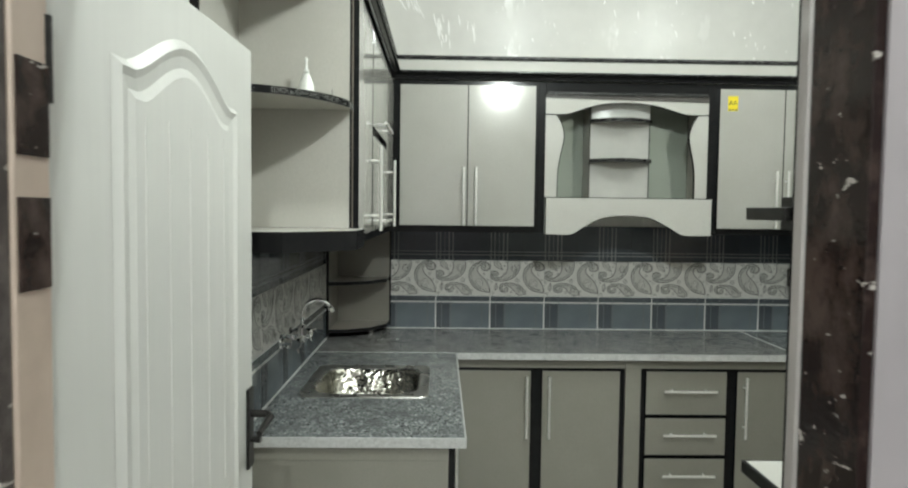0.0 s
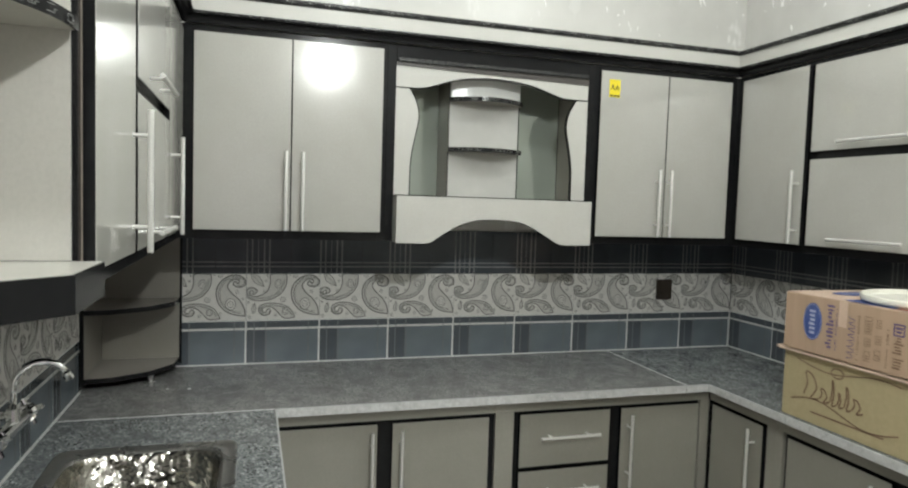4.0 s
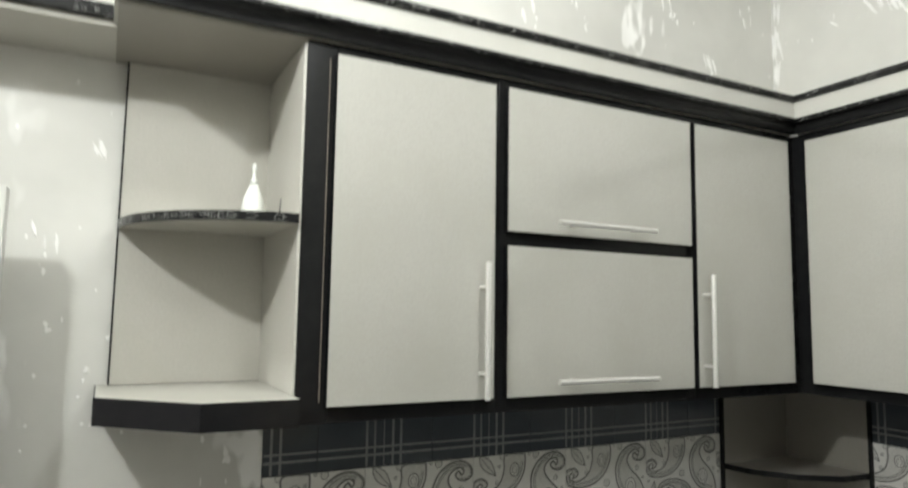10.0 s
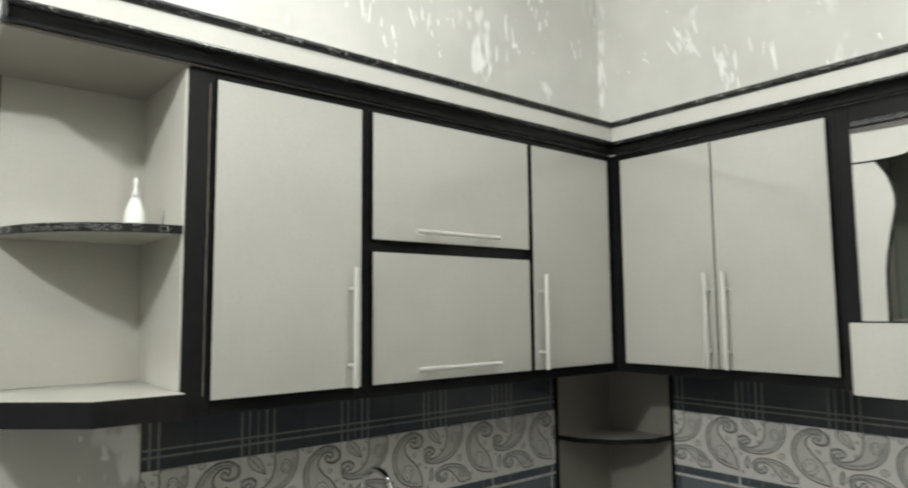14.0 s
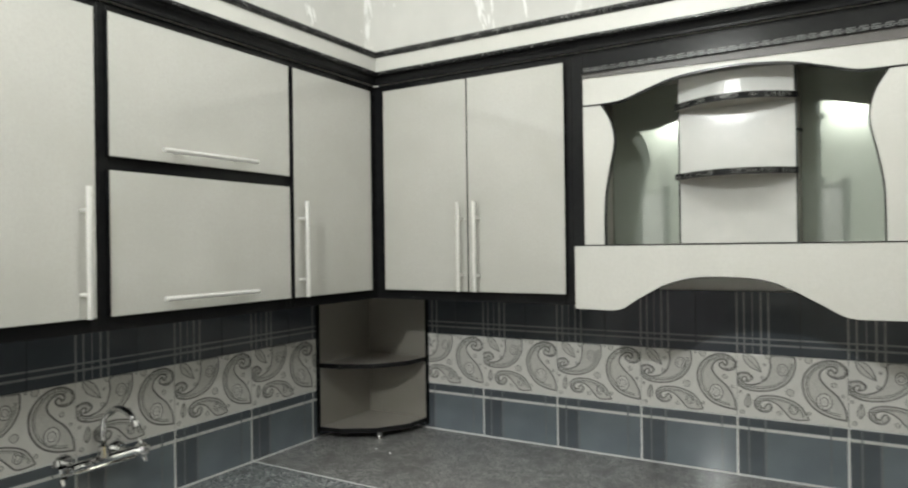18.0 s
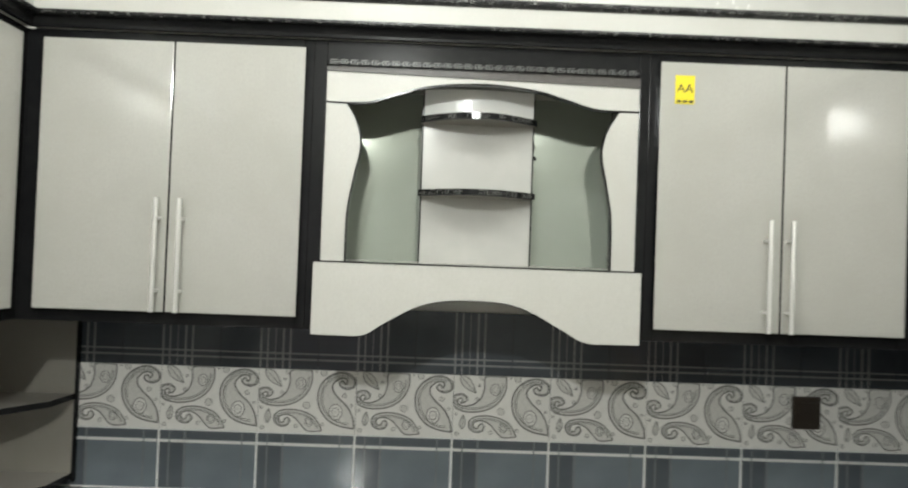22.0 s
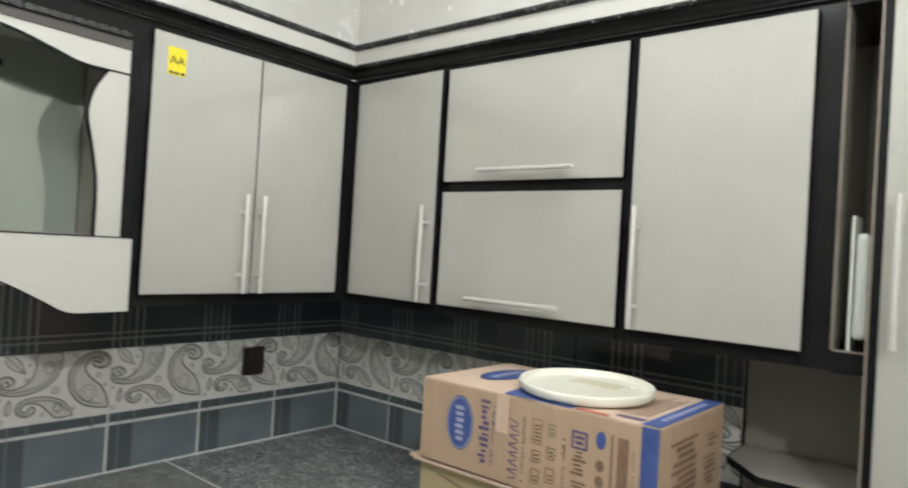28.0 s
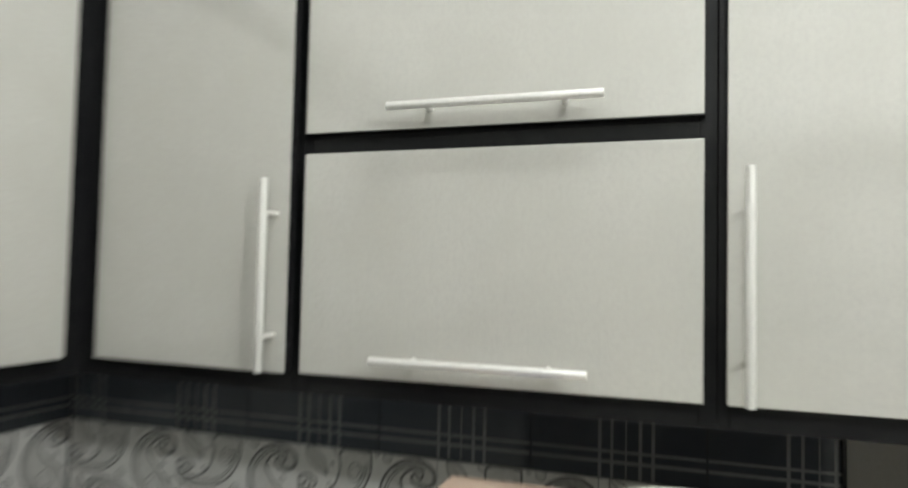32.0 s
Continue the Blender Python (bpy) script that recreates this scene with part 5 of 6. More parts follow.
def cartons():
    # lower, cream carton: open flaps at the top
    x0, x1, y0, y1, z1 = 2.462, 2.835, 1.452, 2.030, 1.168
    c = thing("cream_carton", "cream cardboard carton with dark script print, on the worktop", "box", ((x0 + x1) / 2, (y0 + y1) / 2, ZC + 0.001))
    part("body", boxes((x0, x1, y0, y1, ZC + 0.001, z1), bevel=0.003), CARTON_CREAM, c)
    part("front_flap", boxes((x0 - 0.020, x0 - 0.0015, y0 - 0.004, y1 + 0.012, z1 - 0.012, z1 - 0.004), bevel=0.002), CARTON_TOP, c, "bent carton flap")
    part("end_flap", boxes((x0 - 0.012, x1, y1 + 0.001, y1 + 0.030, z1 - 0.010, z1 - 0.003), bevel=0.002), CARTON_TOP, c, "bent carton flap")

    def front(u, w, d):
        return (x0 - d, u, w)

    # script-like marks, not letters
    yy = 1.93
    bm = bmesh.new()
    for k, (h, wd) in enumerate(((0.085, 0.050), (0.042, 0.026), (0.080, 0.010), (0.045, 0.010), (0.072, 0.012), (0.042, 0.026))):
        ring_line(bm, smooth_line([(yy + 0.004, 1.016), (yy - wd * 0.2, 1.010 + h * 0.55), (yy - wd * 0.05, 1.010 + h), (yy - wd * 0.6, 1.010 + h * 0.92), (yy - wd, 1.010 + h * 0.45), (yy - wd * 0.55, 1.008), (yy - wd - 0.012, 1.014)], 6), 0.0062, front, 0.0009 + 0.0002 * k)
        yy -= wd + 0.018
    part("script_print", bm, INK_BROWN, c, "dark brown script-like print")
    bm = bmesh.new()
    ring_line(bm, [(1.99 - 0.42 * k / 20, 0.985 + 0.022 * math.sin(k / 20 * 2 * math.pi)) for k in range(21)], 0.005, front, 0.0009)
    ring_line(bm, [(1.97 - 0.40 * k / 20, 1.125 + 0.014 * math.sin(k / 20 * 2 * math.pi + 2.6)) for k in range(21)], 0.004, front, 0.0009)
    ring_line(bm, [(1.800 + 0.024 * math.cos(a), 1.118 + 0.016 * math.sin(a)) for a in (2 * math.pi * k / 16 for k in range(17))], 0.005, front, 0.0012)
    part("flourish", bm, INK_BROWN, c, "dark brown printed flourish")
    printed("small_print", [(1.62, 1.90, 0.958, 0.964)], INK_BROWN, c, "line of small brown print", front, 0.0009)

    # upper, brown carton
    x0, x1, y0, y1, z0, z1 = 2.440, 2.806, 1.404, 2.017, 1.169, 1.364
    b = thing("brown_carton", "brown cardboard carton with blue print, on another carton", "box", ((x0 + x1) / 2, (y0 + y1) / 2, z0))
    part("body", boxes((x0, x1, y0, y1, z0 + 0.0005, z1), bevel=0.003), CARTON, b)
    for f0, f1 in ((y0 + 0.002, (y0 + y1) / 2 - 0.001), ((y0 + y1) / 2 + 0.001, y1 - 0.002)):
        part("top_flap", boxes((x0 + 0.002, x1 - 0.002, f0, f1, z1 + 0.0003, z1 + 0.003)), CARTON_TOP, b, "pale top flap")
    part("tape", boxes((x0 - 0.0008, x1 + 0.0008, (y0 + y1) / 2 - 0.024, (y0 + y1) / 2 + 0.024, z1 + 0.0034, z1 + 0.0040)), CARTON, b, "brown packing tape")

    def side(u, w, d):
        return (x0 - d, u, w)

    def top(u, v, d):
        return (u, v, z1 + 0.003 + d)

    rnd = random.Random(5)
    bm = bmesh.new()
    oval(bm, 1.894, 1.278, 0.040, 0.064, side)
    part("oval_print", bm, INK_BLUE, b, "blue printed oval")
    bm = bmesh.new()
    ring_line(bm, circle(1.894, 1.278, 0.0365, 28, 1.62), 0.0022, side, 0.0016)
    part("oval_rim", bm, INK_PALE, b, "pale line inside the oval")
    printed("oval_mark", [(1.884 - 0.002 * (k % 2), 1.904 + 0.002 * (k % 3), 1.236 + 0.0145 * k, 1.245 + 0.0145 * k) for k in range(6)], INK_PALE, b, "pale marks inside the oval", side, 0.0016)
    bm = bmesh.new()
    oval(bm, 2.640, 1.905, 0.100, 0.048, top, depth=0.0014)
    part("oval_print", bm, INK_BLUE, b, "blue printed oval")
    printed("oval_mark", [(2.575 + 0.022 * k, 2.590 + 0.022 * k, 1.893 + 0.003 * (k % 2), 1.917) for k in range(6)], INK_PALE, b, "pale marks inside the oval", top, 0.0022)
    part("blue_stripe", boxes((x0 - 0.0012, x0 - 0.0004, 1.405, 1.441, z0 + 0.003, z1 + 0.001)), INK_BLUE, b, "blue printed stripe")
    printed("blue_stripe", [(x0 + 0.001, x1 - 0.002, 1.406, 1.446)], INK_BLUE, b, "blue printed stripe", top, 0.0014)
    printed("stripe_mark", [(x0 + 0.06 + 0.028 * k, x0 + 0.08 + 0.028 * k, 1.420, 1.432) for k in range(9)], INK_PALE, b, "pale marks on the stripe", top, 0.0022)
    bm = bmesh.new()
    bm.faces.new([bm.verts.new(top(u, v, 0.0014)) for u, v in ((x0 + 0.002, 1.775), (x0 + 0.002, 1.600), (x0 + 0.022, 1.600), (2.575, 1.740), (2.575, 1.790))])
    part("blue_panel", bm, INK_BLUE, b, "blue printed field")
    printed("red_panel", [(x0 + 0.003, x0 + 0.022, 1.520, 1.594)], INK_RED, b, "red printed patch", top, 0.0014)
    printed("grey_panel", [(2.466, 2.487, 1.452, 1.512)], INK_VIOLET, b, "greyish printed patch", top, 0.0014)
    printed("line_print", [(2.505, 2.745 - 0.02 * (k % 3), 1.462 + 0.011 * k, 1.4665 + 0.011 * k) for k in range(6)], INK_BROWN, b, "lines of small brown print", top, 0.0014)
    part("tape_end", boxes((x0 - 0.0014, x0 - 0.0004, 1.757, 1.789, 1.280, z1 + 0.001)), CARTON_TOP, b, "pale tape end over the edge")

    def blurred(u0, u1, w0, w1, step, share):
        """Rows of broken print that cannot be read."""
        rows = []
        w = w0
        while w < w1:
            if rnd.random() < share:
                a0 = u0 + rnd.random() * (u1 - u0) * 0.35
                rows.append((a0, u1 - rnd.random() * (u1 - u0) * 0.35, w, w + step * (0.4 + 0.35 * rnd.random())))
            w += step
        return rows

    printed("column_print", blurred(1.806, 1.838, 1.200, 1.345, 0.0125, 1.0), INK_VIOLET, b, "bold violet upright print", side)
    printed("column_print", blurred(1.793, 1.801, 1.200, 1.335, 0.006, 0.9), INK_VIOLET, b, "small violet upright print", side)
    bm = bmesh.new()
    for k in range(7):
        w0 = 1.185 + 0.019 * k
        ring_line(bm, [(1.752, w0), (1.732 - 0.006 * (k % 2), w0 + 0.004), (1.727, w0 + 0.011), (1.744, w0 + 0.015), (1.752 - 0.004 * (k % 3), w0 + 0.019)], 0.0028, side, 0.0009)
    scr = part("script_print", bm, INK_VIOLET, b, "violet script-like print")
    scr["kind"] = "stuff"
    printed("column_print", blurred(1.708, 1.718, 1.185, 1.325, 0.006, 0.95), INK_BROWN, b, "small brown upright print", side)
    for u0, u1, w0, w1 in ((1.668, 1.690, 1.190, 1.222), (1.668, 1.690, 1.236, 1.262), (1.666, 1.692, 1.276, 1.330), (1.632, 1.654, 1.200, 1.232), (1.632, 1.652, 1.250, 1.276), (1.634, 1.650, 1.300, 1.326)):
        printed("symbol_print", [(u0, u1, w0, w0 + 0.002), (u0, u1, w1 - 0.002, w1), (u0, u0 + 0.002, w0 + 0.002, w1 - 0.002), (u1 - 0.002, u1, w0 + 0.002, w1 - 0.002)] + [(u0 + 0.005, u1 - 0.006, w0 + 0.006 + 0.008 * k, w0 + 0.010 + 0.008 * k) for k in range(int((w1 - w0 - 0.01) / 0.008))], INK_BROWN, b, "small brown framed mark", side)
    printed("column_print", blurred(1.606, 1.616, 1.185, 1.300, 0.006, 0.85), INK_BROWN, b, "small brown upright print", side)
    printed("emblem_print", [(1.556, 1.561, 1.288, 1.326), (1.589, 1.594, 1.288, 1.326), (1.561, 1.589, 1.288, 1.293), (1.561, 1.589, 1.321, 1.326), (1.566, 1.584, 1.298, 1.305), (1.564, 1.586, 1.309, 1.316)], INK_VIOLET, b, "violet printed emblem", side)
    printed("column_print", blurred(1.556, 1.594, 1.190, 1.280, 0.009, 0.9), INK_BROWN, b, "brown upright print", side)
    bm = bmesh.new()
    oval(bm, 1.527, 1.318, 0.011, 0.018, side)
    part("emblem_print", bm, INK_BLUE, b, "small blue printed emblem")
    for w0 in (1.190, 1.222, 1.254):
        bm = bmesh.new()
        oval(bm, 1.527, w0 + 0.012, 0.0095, 0.012, side, 14)
        part("symbol_print", bm, INK_BROWN, b, "small round brown mark")
    printed("bar_print", [(1.466, 1.490, 1.185, 1.332), (1.499, 1.505, 1.185, 1.335)], INK_BROWN, b, "dark upright bars", side)
    printed("column_print", blurred(1.453, 1.459, 1.19, 1.31, 0.007, 0.8), INK_BROWN, b, "brown upright print", side)

    def end(u, w, d):
        return (u, y0 - d, w)

    printed("end_print", blurred(x0 + 0.05, x1 - 0.16, 1.185, 1.330, 0.015, 0.85) + blurred(x1 - 0.13, x1 - 0.04, 1.20, 1.31, 0.012, 0.8), INK_BROWN, b, "brown print on the end", end)

    # bucket lid on top, tipped up on its far side
    cx, cy, z = 2.604, 1.656, z1 + 0.0088
    li = thing("bucket_lid", "round cream plastic bucket lid lying tilted on a carton", "lid", (cx, cy, z))
    rows = [(0.143, 0.0), (0.152, 0.003), (0.1555, 0.009), (0.1565, 0.022), (0.1545, 0.0245), (0.1515, 0.0245), (0.150, 0.0225), (0.147, 0.011), (0.142, 0.0095), (0.0, 0.0105)]
    part("disc", turned(rows, (cx, cy, z), sides=48), CREAM_PLASTIC, li, smooth=True)
    part("grip", boxes((cx + 0.030, cx + 0.085, cy - 0.060, cy + 0.060, z + 0.0104, z + 0.0115), bevel=0.0004), LID_PATCH, li, "yellowish grip patch")
    part("spout_cap", turned([(0.010, 0.0), (0.010, 0.004), (0.006, 0.005)], (cx + 0.085, cy - 0.075, z + 0.0108), sides=16), CREAM_PLASTIC, li, "small plastic cap")
    li.rotation_euler = Matrix.Rotation(radians(1.5), 3, Vector((0.43, -0.90, 0))).to_euler()


cartons()


def crumb(x, y, r, seed):
    rnd = random.Random(seed)
    bm = bmesh.new()
    bmesh.ops.create_icosphere(bm, subdivisions=2, radius=r)
    for v in bm.verts:
        v.co *= rnd.uniform(0.8, 1.15)
        v.co.z = max(v.co.z * 0.5, -0.25 * r)
        v.co.x *= 1.6
    bmesh.ops.translate(bm, verts=bm.verts, vec=(x, y, ZC + 0.25 * r + 0.0003))
    solid("cement_crumb", bm, PUTTY, "small white cement crumb on the granite worktop", "crumb", "", (x, y, ZC))


crumb(0.312, 2.726, 0.0028, 1)
crumb(0.390, 2.709, 0.0036, 2)


def socket():
    s = thing("wall_socket", "dark brown square socket plate on the tiles", "socket", (2.647, YW, 1.23))
    part("plate", boxes((2.602, 2.692, YW - 0.012, YW - 0.0015, 1.178, 1.282), bevel=0.004), SOCKET_BROWN, s)
    part("insert", boxes((2.618, 2.676, YW - 0.0155, YW - 0.0121, 1.196, 1.264), bevel=0.002), SOCKET_BROWN, s)


socket()


# ---------------------------------------------------------------- lamps
def bulb(at, hang):
    x, y, z = at
    g = thing("light_bulb", "lit white bulb in a plain holder", "lamp", (x, y, z))
    level = Matrix.Translation(at) @ Matrix.Rotation(radians(90), 4, "X") @ Matrix.Translation((-x, -y, -z))

    def place(bm):
        if hang == "wall":
            bmesh.ops.transform(bm, matrix=level, verts=bm.verts)
        return bm

    gl = part("glass", place(turned([(0.004, -0.036), (0.020, -0.031), (0.032, -0.016), (0.036, 0.0), (0.033, 0.016), (0.022, 0.034), (0.015, 0.046)], at, sides=24)), BULB_GLOW, g, smooth=True)
    gl.visible_shadow = False
    part("holder", place(turned([(0.016, 0.0465), (0.018, 0.050), (0.018, 0.068), (0.012, 0.070)], at, sides=18)), WHITE_PLASTIC, g)
    if hang == "cord":
        part("cord", tube([(x, y, z + 0.0705), (x + 0.004, y, (z + Z_CEIL) / 2), (x, y, Z_CEIL)], 0.003, sides=6), BLACK, g)
        part("rose", turned([(0.012, -0.03), (0.035, -0.012), (0.038, 0.0)], (x, y, Z_CEIL), sides=18), WHITE_PLASTIC, g)
    elif hang == "ceiling":
        part("stem", tube([(x, y, z + 0.0705), (x, y, Z_CEIL - 0.0200)], 0.009, sides=12), WHITE_PLASTIC, g)
        part("ceiling_rose", turned([(0.020, -0.0195), (0.040, -0.014), (0.044, 0.0)], (x, y, Z_CEIL), sides=20), WHITE_PLASTIC, g)
    else:
        part("wall_plate", boxes((x - 0.035, x + 0.035, WALL_Y1 + 0.0005, WALL_Y1 + 0.0085, z - 0.035, z + 0.035), bevel=0.002), WHITE_PLASTIC, g)


bulb(LAMP_WALL, "wall")
bulb(LAMP_CEIL, "ceiling")
bulb(LAMP_CEIL_LEFT, "ceiling")
bulb(LAMP_HALL, "cord")


# ---------------------------------------------------------------- wall tiles
def shared(name, bm, mats, smooth=False):
    return finish(name, bm, mats)


def lay(mesh, parent, m, name):
    ob = new(name, mesh)
    ob.parent = parent
    ob.matrix_local = Matrix.Translation(-base_of(parent)) @ m
    return ob


def face_box(bm, u0, u1, w0, w1, h0, h1, slot=0, bevel=0.0):
    return box(bm, u0, u1, -h1, -h0, w0, w1, bevel, slot)


TW = 0.310          # tile width
TD = 0.0085         # tile thickness
Z1, Z2, Z3 = 1.110, 1.312, 1.512


def blue_tile(width, u_from=0.0):
    """Plaid slate tile: stripes near its edges, a white line below its top. Drawn from u_from to u_from + width of the pattern."""
    bm = bmesh.new()
    h = Z1 - ZC - 0.004
    g = 0.0042
    face_box(bm, g, width - g, 0.004, h, 0.0, TD, 0, 0.0008)
    z = 0.0004
    for u0, u1, w0, w1, slot in ((0.003, 0.080, 0.005, 0.150, 1), (0.031, 0.036, 0.005, h - 0.002, 2), (0.079, 0.086, 0.005, h - 0.002, 2), (0.260, 0.266, 0.005, h - 0.002, 2), (0.0045, 0.3055, h - 0.0375, h - 0.0285, 3), (0.003, 0.307, h - 0.026, h - 0.001, 1)):
        a, b = max(u0 - u_from, 0.003), min(u1 - u_from, width - 0.003)
        if b - a > 0.002:
            face_box(bm, a, b, w0, w1, TD + 0.0001, TD + 0.0003 + z * (1 if slot == 1 else 2), slot)
    return shared("tile", bm, [TILE_BLUE, TILE_BLUE_DARK, STRIPE, STRIPE_WHITE])


def plaid_tile(width, u_from=0.0):
    bm = bmesh.new()
    h = Z3 - Z2
    face_box(bm, 0.0007, width - 0.0007, 0.001, h, 0.0, TD, 0, 0.0008)
    for u0, u1, w0, w1, slot in ((0.124, 0.130, 0.002, h, 1), (0.146, 0.151, 0.002, h, 1), (0.172, 0.1745, 0.002, h, 2), (0.195, 0.201, 0.002, h, 1), (0.217, 0.223, 0.002, h, 1), (0.002, 0.308, 0.028, 0.034, 1), (0.002, 0.308, 0.047, 0.052, 1)):
        a, b = max(u0 - u_from, 0.002), min(u1 - u_from, width - 0.002)
        if b - a > 0.002:
            face_box(bm, a, b, w0, w1, TD + 0.0001, TD + (0.0006 if w1 == h else 0.0009), slot)
    return shared("tile", bm, [TILE_DARK, STRIPE_DIM, STRIPE_DIM])


def stroke(bm, pts, w, h0, slot):
    """A raised line with a rounded crown."""
    n = len(pts)
    rows = []
    for i in range(n):
        p = pts[i]
        d = (Vector(pts[min(i + 1, n - 1)]) - Vector(pts[max(i - 1, 0)])).normalized()
        rows.append([(p[0] - d.y * w / 2, p[1] + d.x * w / 2, h0), (p[0], p[1], h0 + 0.0008), (p[0] + d.y * w / 2, p[1] - d.x * w / 2, h0)])
    rows = [[bm.verts.new((q[0], -q[2], q[1])) for q in r] for r in rows]
    for va, vb in zip(rows, rows[1:]):
        for j in (0, 1):
            bm.faces.new((va[j], va[j + 1], vb[j + 1], vb[j])).material_index = slot


def fill_shape(bm, pts, h, slot):
    """A closed outline as a flat field at height h."""
    vs = [bm.verts.new((p[0], -h, p[1])) for p in pts]
    for tri in geometry.tessellate_polygon([[Vector((p[0], p[1], 0)) for p in pts]]):
        if len(set(tri)) == 3:
            bm.faces.new([vs[k] for k in tri]).material_index = slot


def beside(pts, k):
    """The same line, k to its right."""
    n = len(pts)
    out = []
    for i in range(n):
        d = (Vector(pts[min(i + 1, n - 1)]) - Vector(pts[max(i - 1, 0)])).normalized()
        out.append((pts[i][0] + d.y * k, pts[i][1] - d.x * k))
    return out


def paisley(bm, outer, inner, eye, w, inset):
    """A curled drop: its outer line from the curl to the tail, its inner line back, and rings in its belly."""
    a, b = smooth_line(outer, 6), smooth_line(inner, 6)
    fill_shape(bm, a[:-1] + b[:-1], TD + 0.0003, 2)
    stroke(bm, a, w, TD + 0.0003, 1)
    stroke(bm, b, w, TD + 0.0003, 1)
    n = len(a)
    belly = beside(a[int(n * 0.42):int(n * 0.97)], inset)
    stroke(bm, belly, w * 0.55, TD + 0.0004, 1)
    stroke(bm, beside(a[int(n * 0.18):int(n * 0.62)], inset * 0.5), w * 0.4, TD + 0.0004, 1)
    stroke(bm, beside(belly, inset * 0.55), w * 0.35, TD + 0.0004, 1)
    for k in range(3, len(belly) - 2, 3):
        stroke(bm, circle(*[(p + 2 * q) / 3 for p, q in zip(a[int(n * 0.42) + k], belly[k])], 0.0016, 6), 0.0014, TD + 0.0005, 0)
    x, y, r = eye
    fill_shape(bm, circle(x, y, r, squash=1.2)[:-1], TD + 0.0006, 0)
    for k, wd in ((1.0, 0.0030), (0.55, 0.0026)):
        stroke(bm, circle(x, y, r * k, squash=1.2), wd, TD + 0.0006, 1)
    fill_shape(bm, circle(x, y, r * 0.3, 10)[:-1], TD + 0.0009, 2)


def dot(bm, x, y, r):
    fill_shape(bm, circle(x, y, r, 12)[:-1], TD + 0.0005, 2)
    stroke(bm, circle(x, y, r, 12), 0.0018, TD + 0.0006, 1)


def leaf_mark(bm, x0, y0, x1, y1, w):
    d = Vector((x1 - x0, y1 - y0))
    nrm = Vector((-d.y, d.x)).normalized()
    sides = [[(x0 + d.x * k / 12 + nrm.x * w * s * math.sin(math.pi * (k / 12) ** 0.8), y0 + d.y * k / 12 + nrm.y * w * s * math.sin(math.pi * (k / 12) ** 0.8)) for k in range(13)] for s in (-1, 1, 0)]
    fill_shape(bm, sides[0][:-1] + sides[1][:0:-1], TD + 0.0003, 2)
    for row, wd in zip(sides, (0.0028, 0.0028, 0.002)):
        stroke(bm, row, wd, TD + 0.0004, 1)


def paisley_ground(width):
    bm = bmesh.new()
    face_box(bm, 0.0006, width - 0.0006, 0.001, Z2 - Z1 - 0.0008, 0.0, TD, 0, 0.0008)
    return shared("tile", bm, [PAISLEY_BASE])


BIG = ([(0.267, 0.171), (0.256, 0.162), (0.263, 0.150), (0.284, 0.144), (0.304, 0.154), (0.304, 0.177), (0.278, 0.195), (0.243, 0.193), (0.209, 0.171), (0.189, 0.132), (0.194, 0.084), (0.222, 0.045), (0.261, 0.026), (0.306, 0.019)],
       [(0.306, 0.019), (0.301, 0.054), (0.282, 0.089), (0.254, 0.115), (0.236, 0.139), (0.236, 0.158), (0.249, 0.172), (0.268, 0.179), (0.281, 0.170), (0.275, 0.159), (0.267, 0.171)])
MEDIUM = ([(0.023, 0.112), (0.039, 0.117), (0.045, 0.129), (0.028, 0.142), (0.002, 0.135), (0.003, 0.115), (0.011, 0.095), (0.049, 0.085), (0.101, 0.091), (0.142, 0.115), (0.166, 0.155), (0.168, 0.199)],
          [(0.168, 0.199), (0.103, 0.198), (0.099, 0.163), (0.088, 0.129), (0.065, 0.110), (0.036, 0.103), (0.017, 0.110), (0.015, 0.122), (0.023, 0.128), (0.030, 0.123), (0.023, 0.112)])
SMALL = ([(0.084, 0.043), (0.094, 0.049), (0.102, 0.039), (0.094, 0.025), (0.073, 0.021), (0.054, 0.034), (0.054, 0.057), (0.080, 0.072), (0.131, 0.072), (0.179, 0.052), (0.205, 0.010)],
         [(0.205, 0.010), (0.161, 0.007), (0.137, 0.028), (0.118, 0.048), (0.094, 0.058), (0.073, 0.055), (0.066, 0.044), (0.073, 0.034), (0.082, 0.034), (0.084, 0.043)])


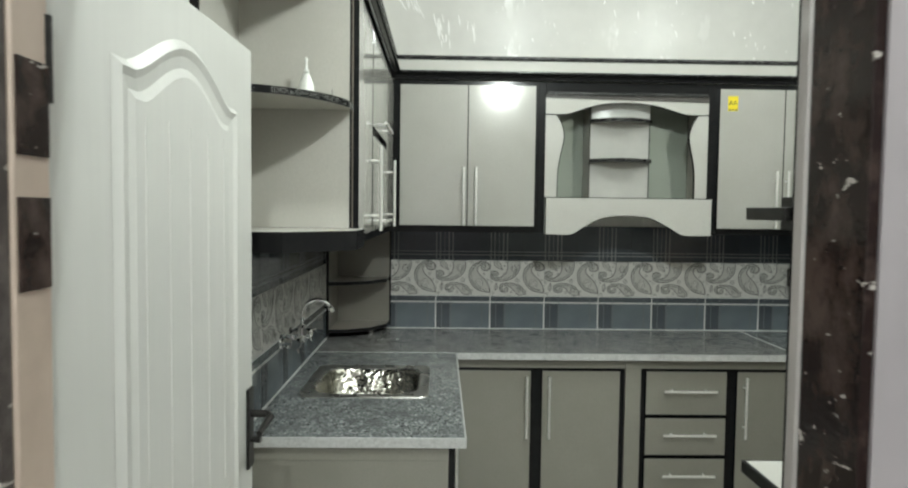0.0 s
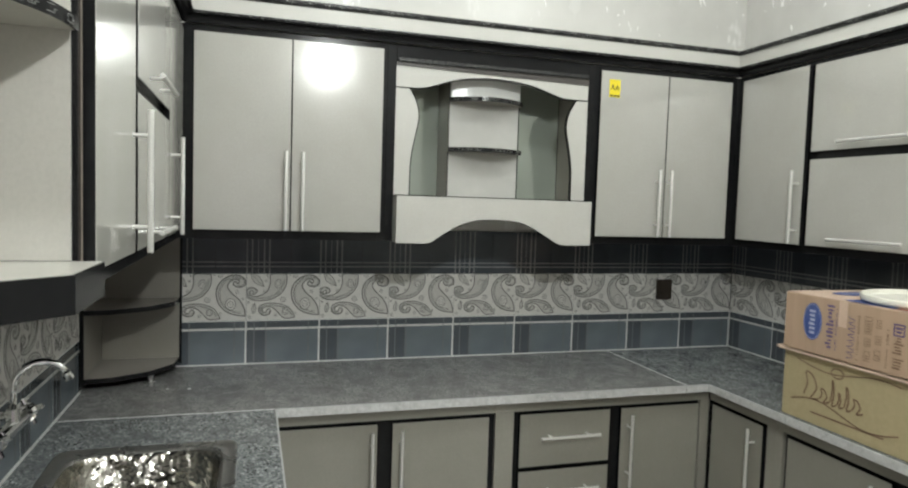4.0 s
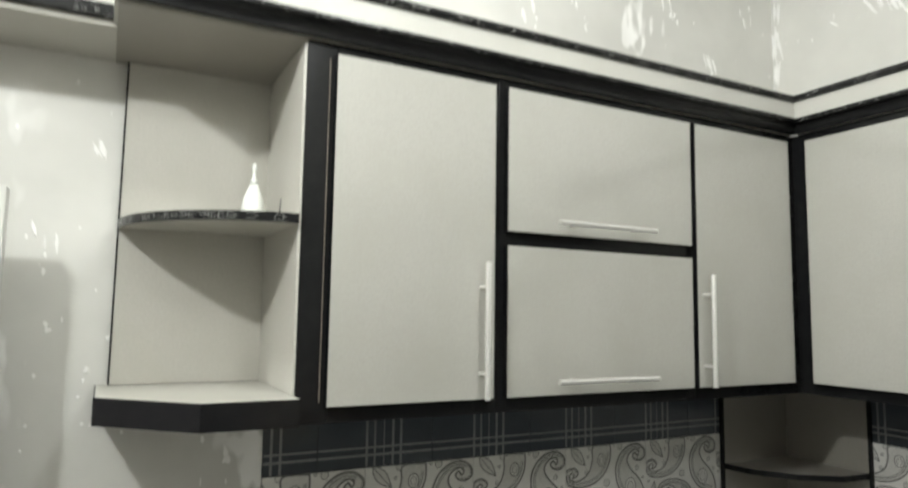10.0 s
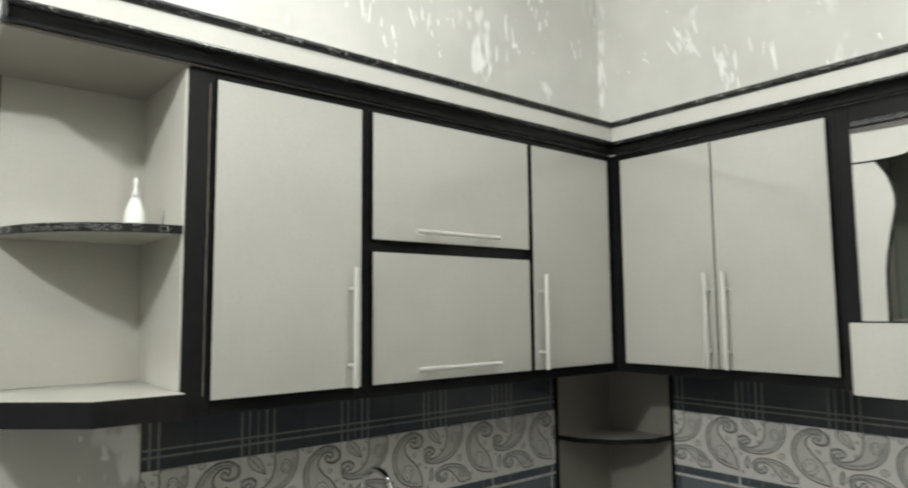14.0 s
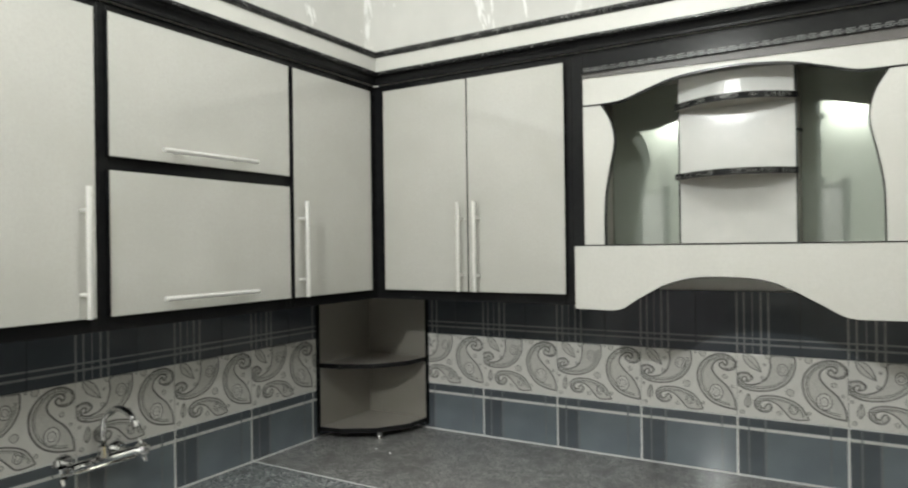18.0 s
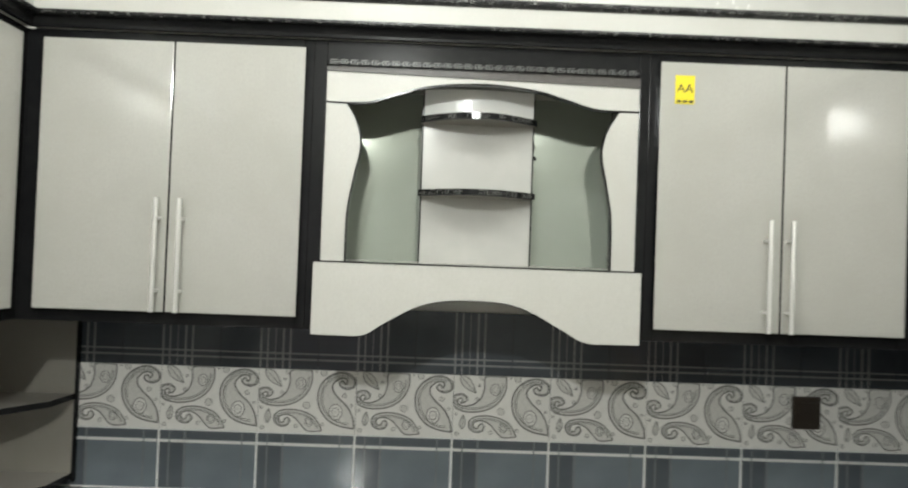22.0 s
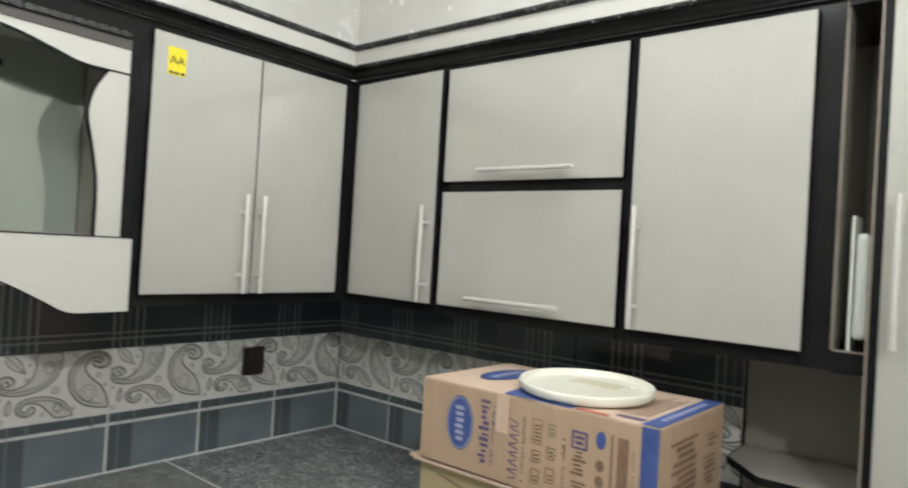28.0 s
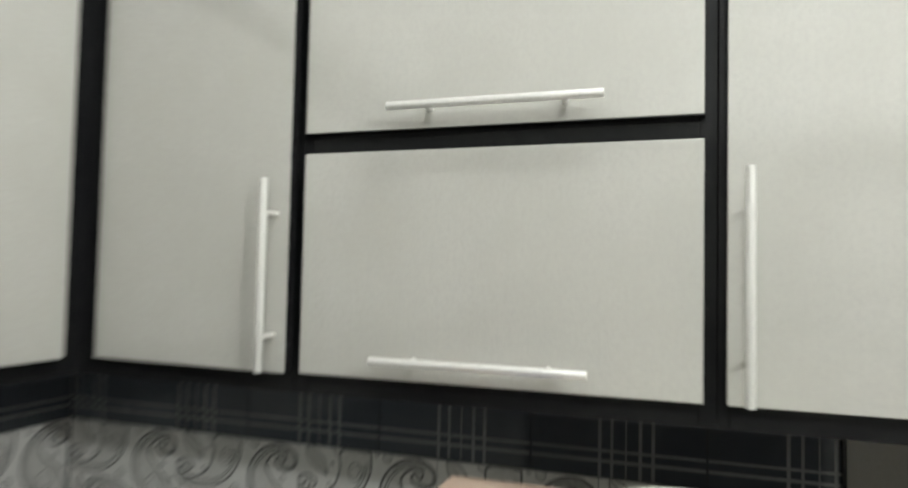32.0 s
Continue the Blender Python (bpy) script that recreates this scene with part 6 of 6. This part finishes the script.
def paisley_relief(width, shift=0.0):
    bm = bmesh.new()
    paisley(bm, *BIG, (.246, .070, .021), 0.0052, -0.010)
    paisley(bm, *MEDIUM, (.133, .158, .015), 0.0046, -0.009)
    paisley(bm, *SMALL, (.162, .037, .012), 0.0044, 0.008)
    leaf_mark(bm, 0.020, 0.201, 0.072, 0.146, 0.015)
    leaf_mark(bm, 0.030, 0.030, 0.034, 0.075, 0.009)
    for x, y, r in ((0.153, 0.089, 0.011), (0.273, 0.123, 0.007), (0.076, 0.127, 0.0055), (0.092, 0.196, 0.008), (0.205, 0.194, 0.010), (0.122, 0.022, 0.006), (0.010, 0.078, 0.004), (0.205, 0.030, 0.005), (0.182, 0.198, 0.004), (0.296, 0.092, 0.004), (0.015, 0.015, 0.006), (0.082, 0.170, 0.004)):
        dot(bm, x, y, r)
    bmesh.ops.translate(bm, verts=bm.verts, vec=(-shift, 0, 0))
    for co, no in (((0.001, 0, 0), (-1, 0, 0)), ((width - 0.001, 0, 0), (1, 0, 0)), ((0, 0, 0.0015), (0, 0, -1)), ((0, 0, Z2 - Z1 - 0.0015), (0, 0, 1))):
        bmesh.ops.bisect_plane(bm, geom=bm.verts[:] + bm.edges[:] + bm.faces[:], plane_co=co, plane_no=no, clear_outer=True)
    mesh = bpy.data.meshes.new("relief")
    for f in bm.faces:
        if f.normal.y > 0:
            f.normal_flip()
    bm.to_mesh(mesh)
    bm.free()
    for m in (PAISLEY_BASE, PAISLEY_LINE, PAISLEY_FILL):
        mesh.materials.append(m)
    return mesh


BLUE, PLAID, PAIS, REL = {}, {}, {}, {}


def tile_run(parent, m, lo, hi, joint, start):
    """Three courses of tiles along u from lo to hi; joint: a place of a joint; start: where the courses of plaid are offset."""
    for course, offset in (("blue", 0.0), ("paisley", 0.0), ("plaid", -0.125)):
        u = joint + offset - TW * math.ceil((joint + offset - lo) / TW)
        while u < hi - 0.004:
            a, b = max(u, lo), min(u + TW, hi)
            if b - a > 0.008:
                key = (round(b - a, 4), round(a - u, 4))
                if course == "blue":
                    mesh = BLUE.get(key) or BLUE.setdefault(key, blue_tile(*key))
                    lay(mesh, parent, m @ Matrix.Translation((a, 0, ZC)), "tile")
                elif course == "plaid":
                    mesh = PLAID.get(key) or PLAID.setdefault(key, plaid_tile(*key))
                    lay(mesh, parent, m @ Matrix.Translation((a, 0, Z2)), "tile")
                else:
                    mesh = PAIS.get(key) or PAIS.setdefault(key, paisley_ground(key[0]))
                    t = lay(mesh, parent, m @ Matrix.Translation((a, 0, Z1)), "tile")
                    rel = REL.get(key) or REL.setdefault(key, paisley_relief(*key))
                    r = new("relief", rel)
                    r.parent = t
                    r["label"] = "raised grey paisley pattern"
            u += TW


def tile_backing(name, parent, m, lo, hi):
    bm = bmesh.new()
    face_box(bm, lo, hi, ZC, Z1, 0.0, 0.0065, 0)
    face_box(bm, lo, hi, Z1 + 0.0005, Z3, 0.0, 0.0065, 1)
    ob = new(name, finish(name, bm, [GROUT, GROUT_DARK]))
    ob.parent = parent
    ob.matrix_local = m
    return ob


OUT = 0.0095
M_BACK = Matrix.Translation((0, YW + OUT, 0))
M_LEFT = Matrix(((0, -1, 0, XW0 - OUT), (1, 0, 0, 0), (0, 0, 1, 0), (0, 0, 0, 1)))
M_RIGHT = Matrix(((0, 1, 0, XW1 + OUT), (-1, 0, 0, 0), (0, 0, 1, 0), (0, 0, 0, 1)))
tile_backing("grout_bed", wall_back, M_BACK, XW0 - 0.009, XW1 + 0.009)
tile_backing("grout_bed", wall_left, M_LEFT, 1.213, YW)
tile_backing("grout_bed", wall_right, M_RIGHT, -YW, -1.4255)
tile_run(wall_back, M_BACK, XW0, XW1, 0.586, 0)
tile_run(wall_left, M_LEFT, 1.213, YW - 0.001, 2.089, 0)
tile_run(wall_right, M_RIGHT, -YW + 0.001, -1.4255, -2.752, 0)

# ---------------------------------------------------------------- floor tiles
floor = bpy.data.objects["floor"]
bm = bmesh.new()
box(bm, 0.0015, 0.5985, 0.0015, 0.5985, -0.0055, 0.0, 0.001)
ft = finish("tile", bm, [FLOOR_TILE])
for i in range(6):
    for j in range(11):
        lay(ft, floor, Matrix.Translation((-1.0 + 0.6 * i, -3.1 + 0.6 * j, 0)), "tile")
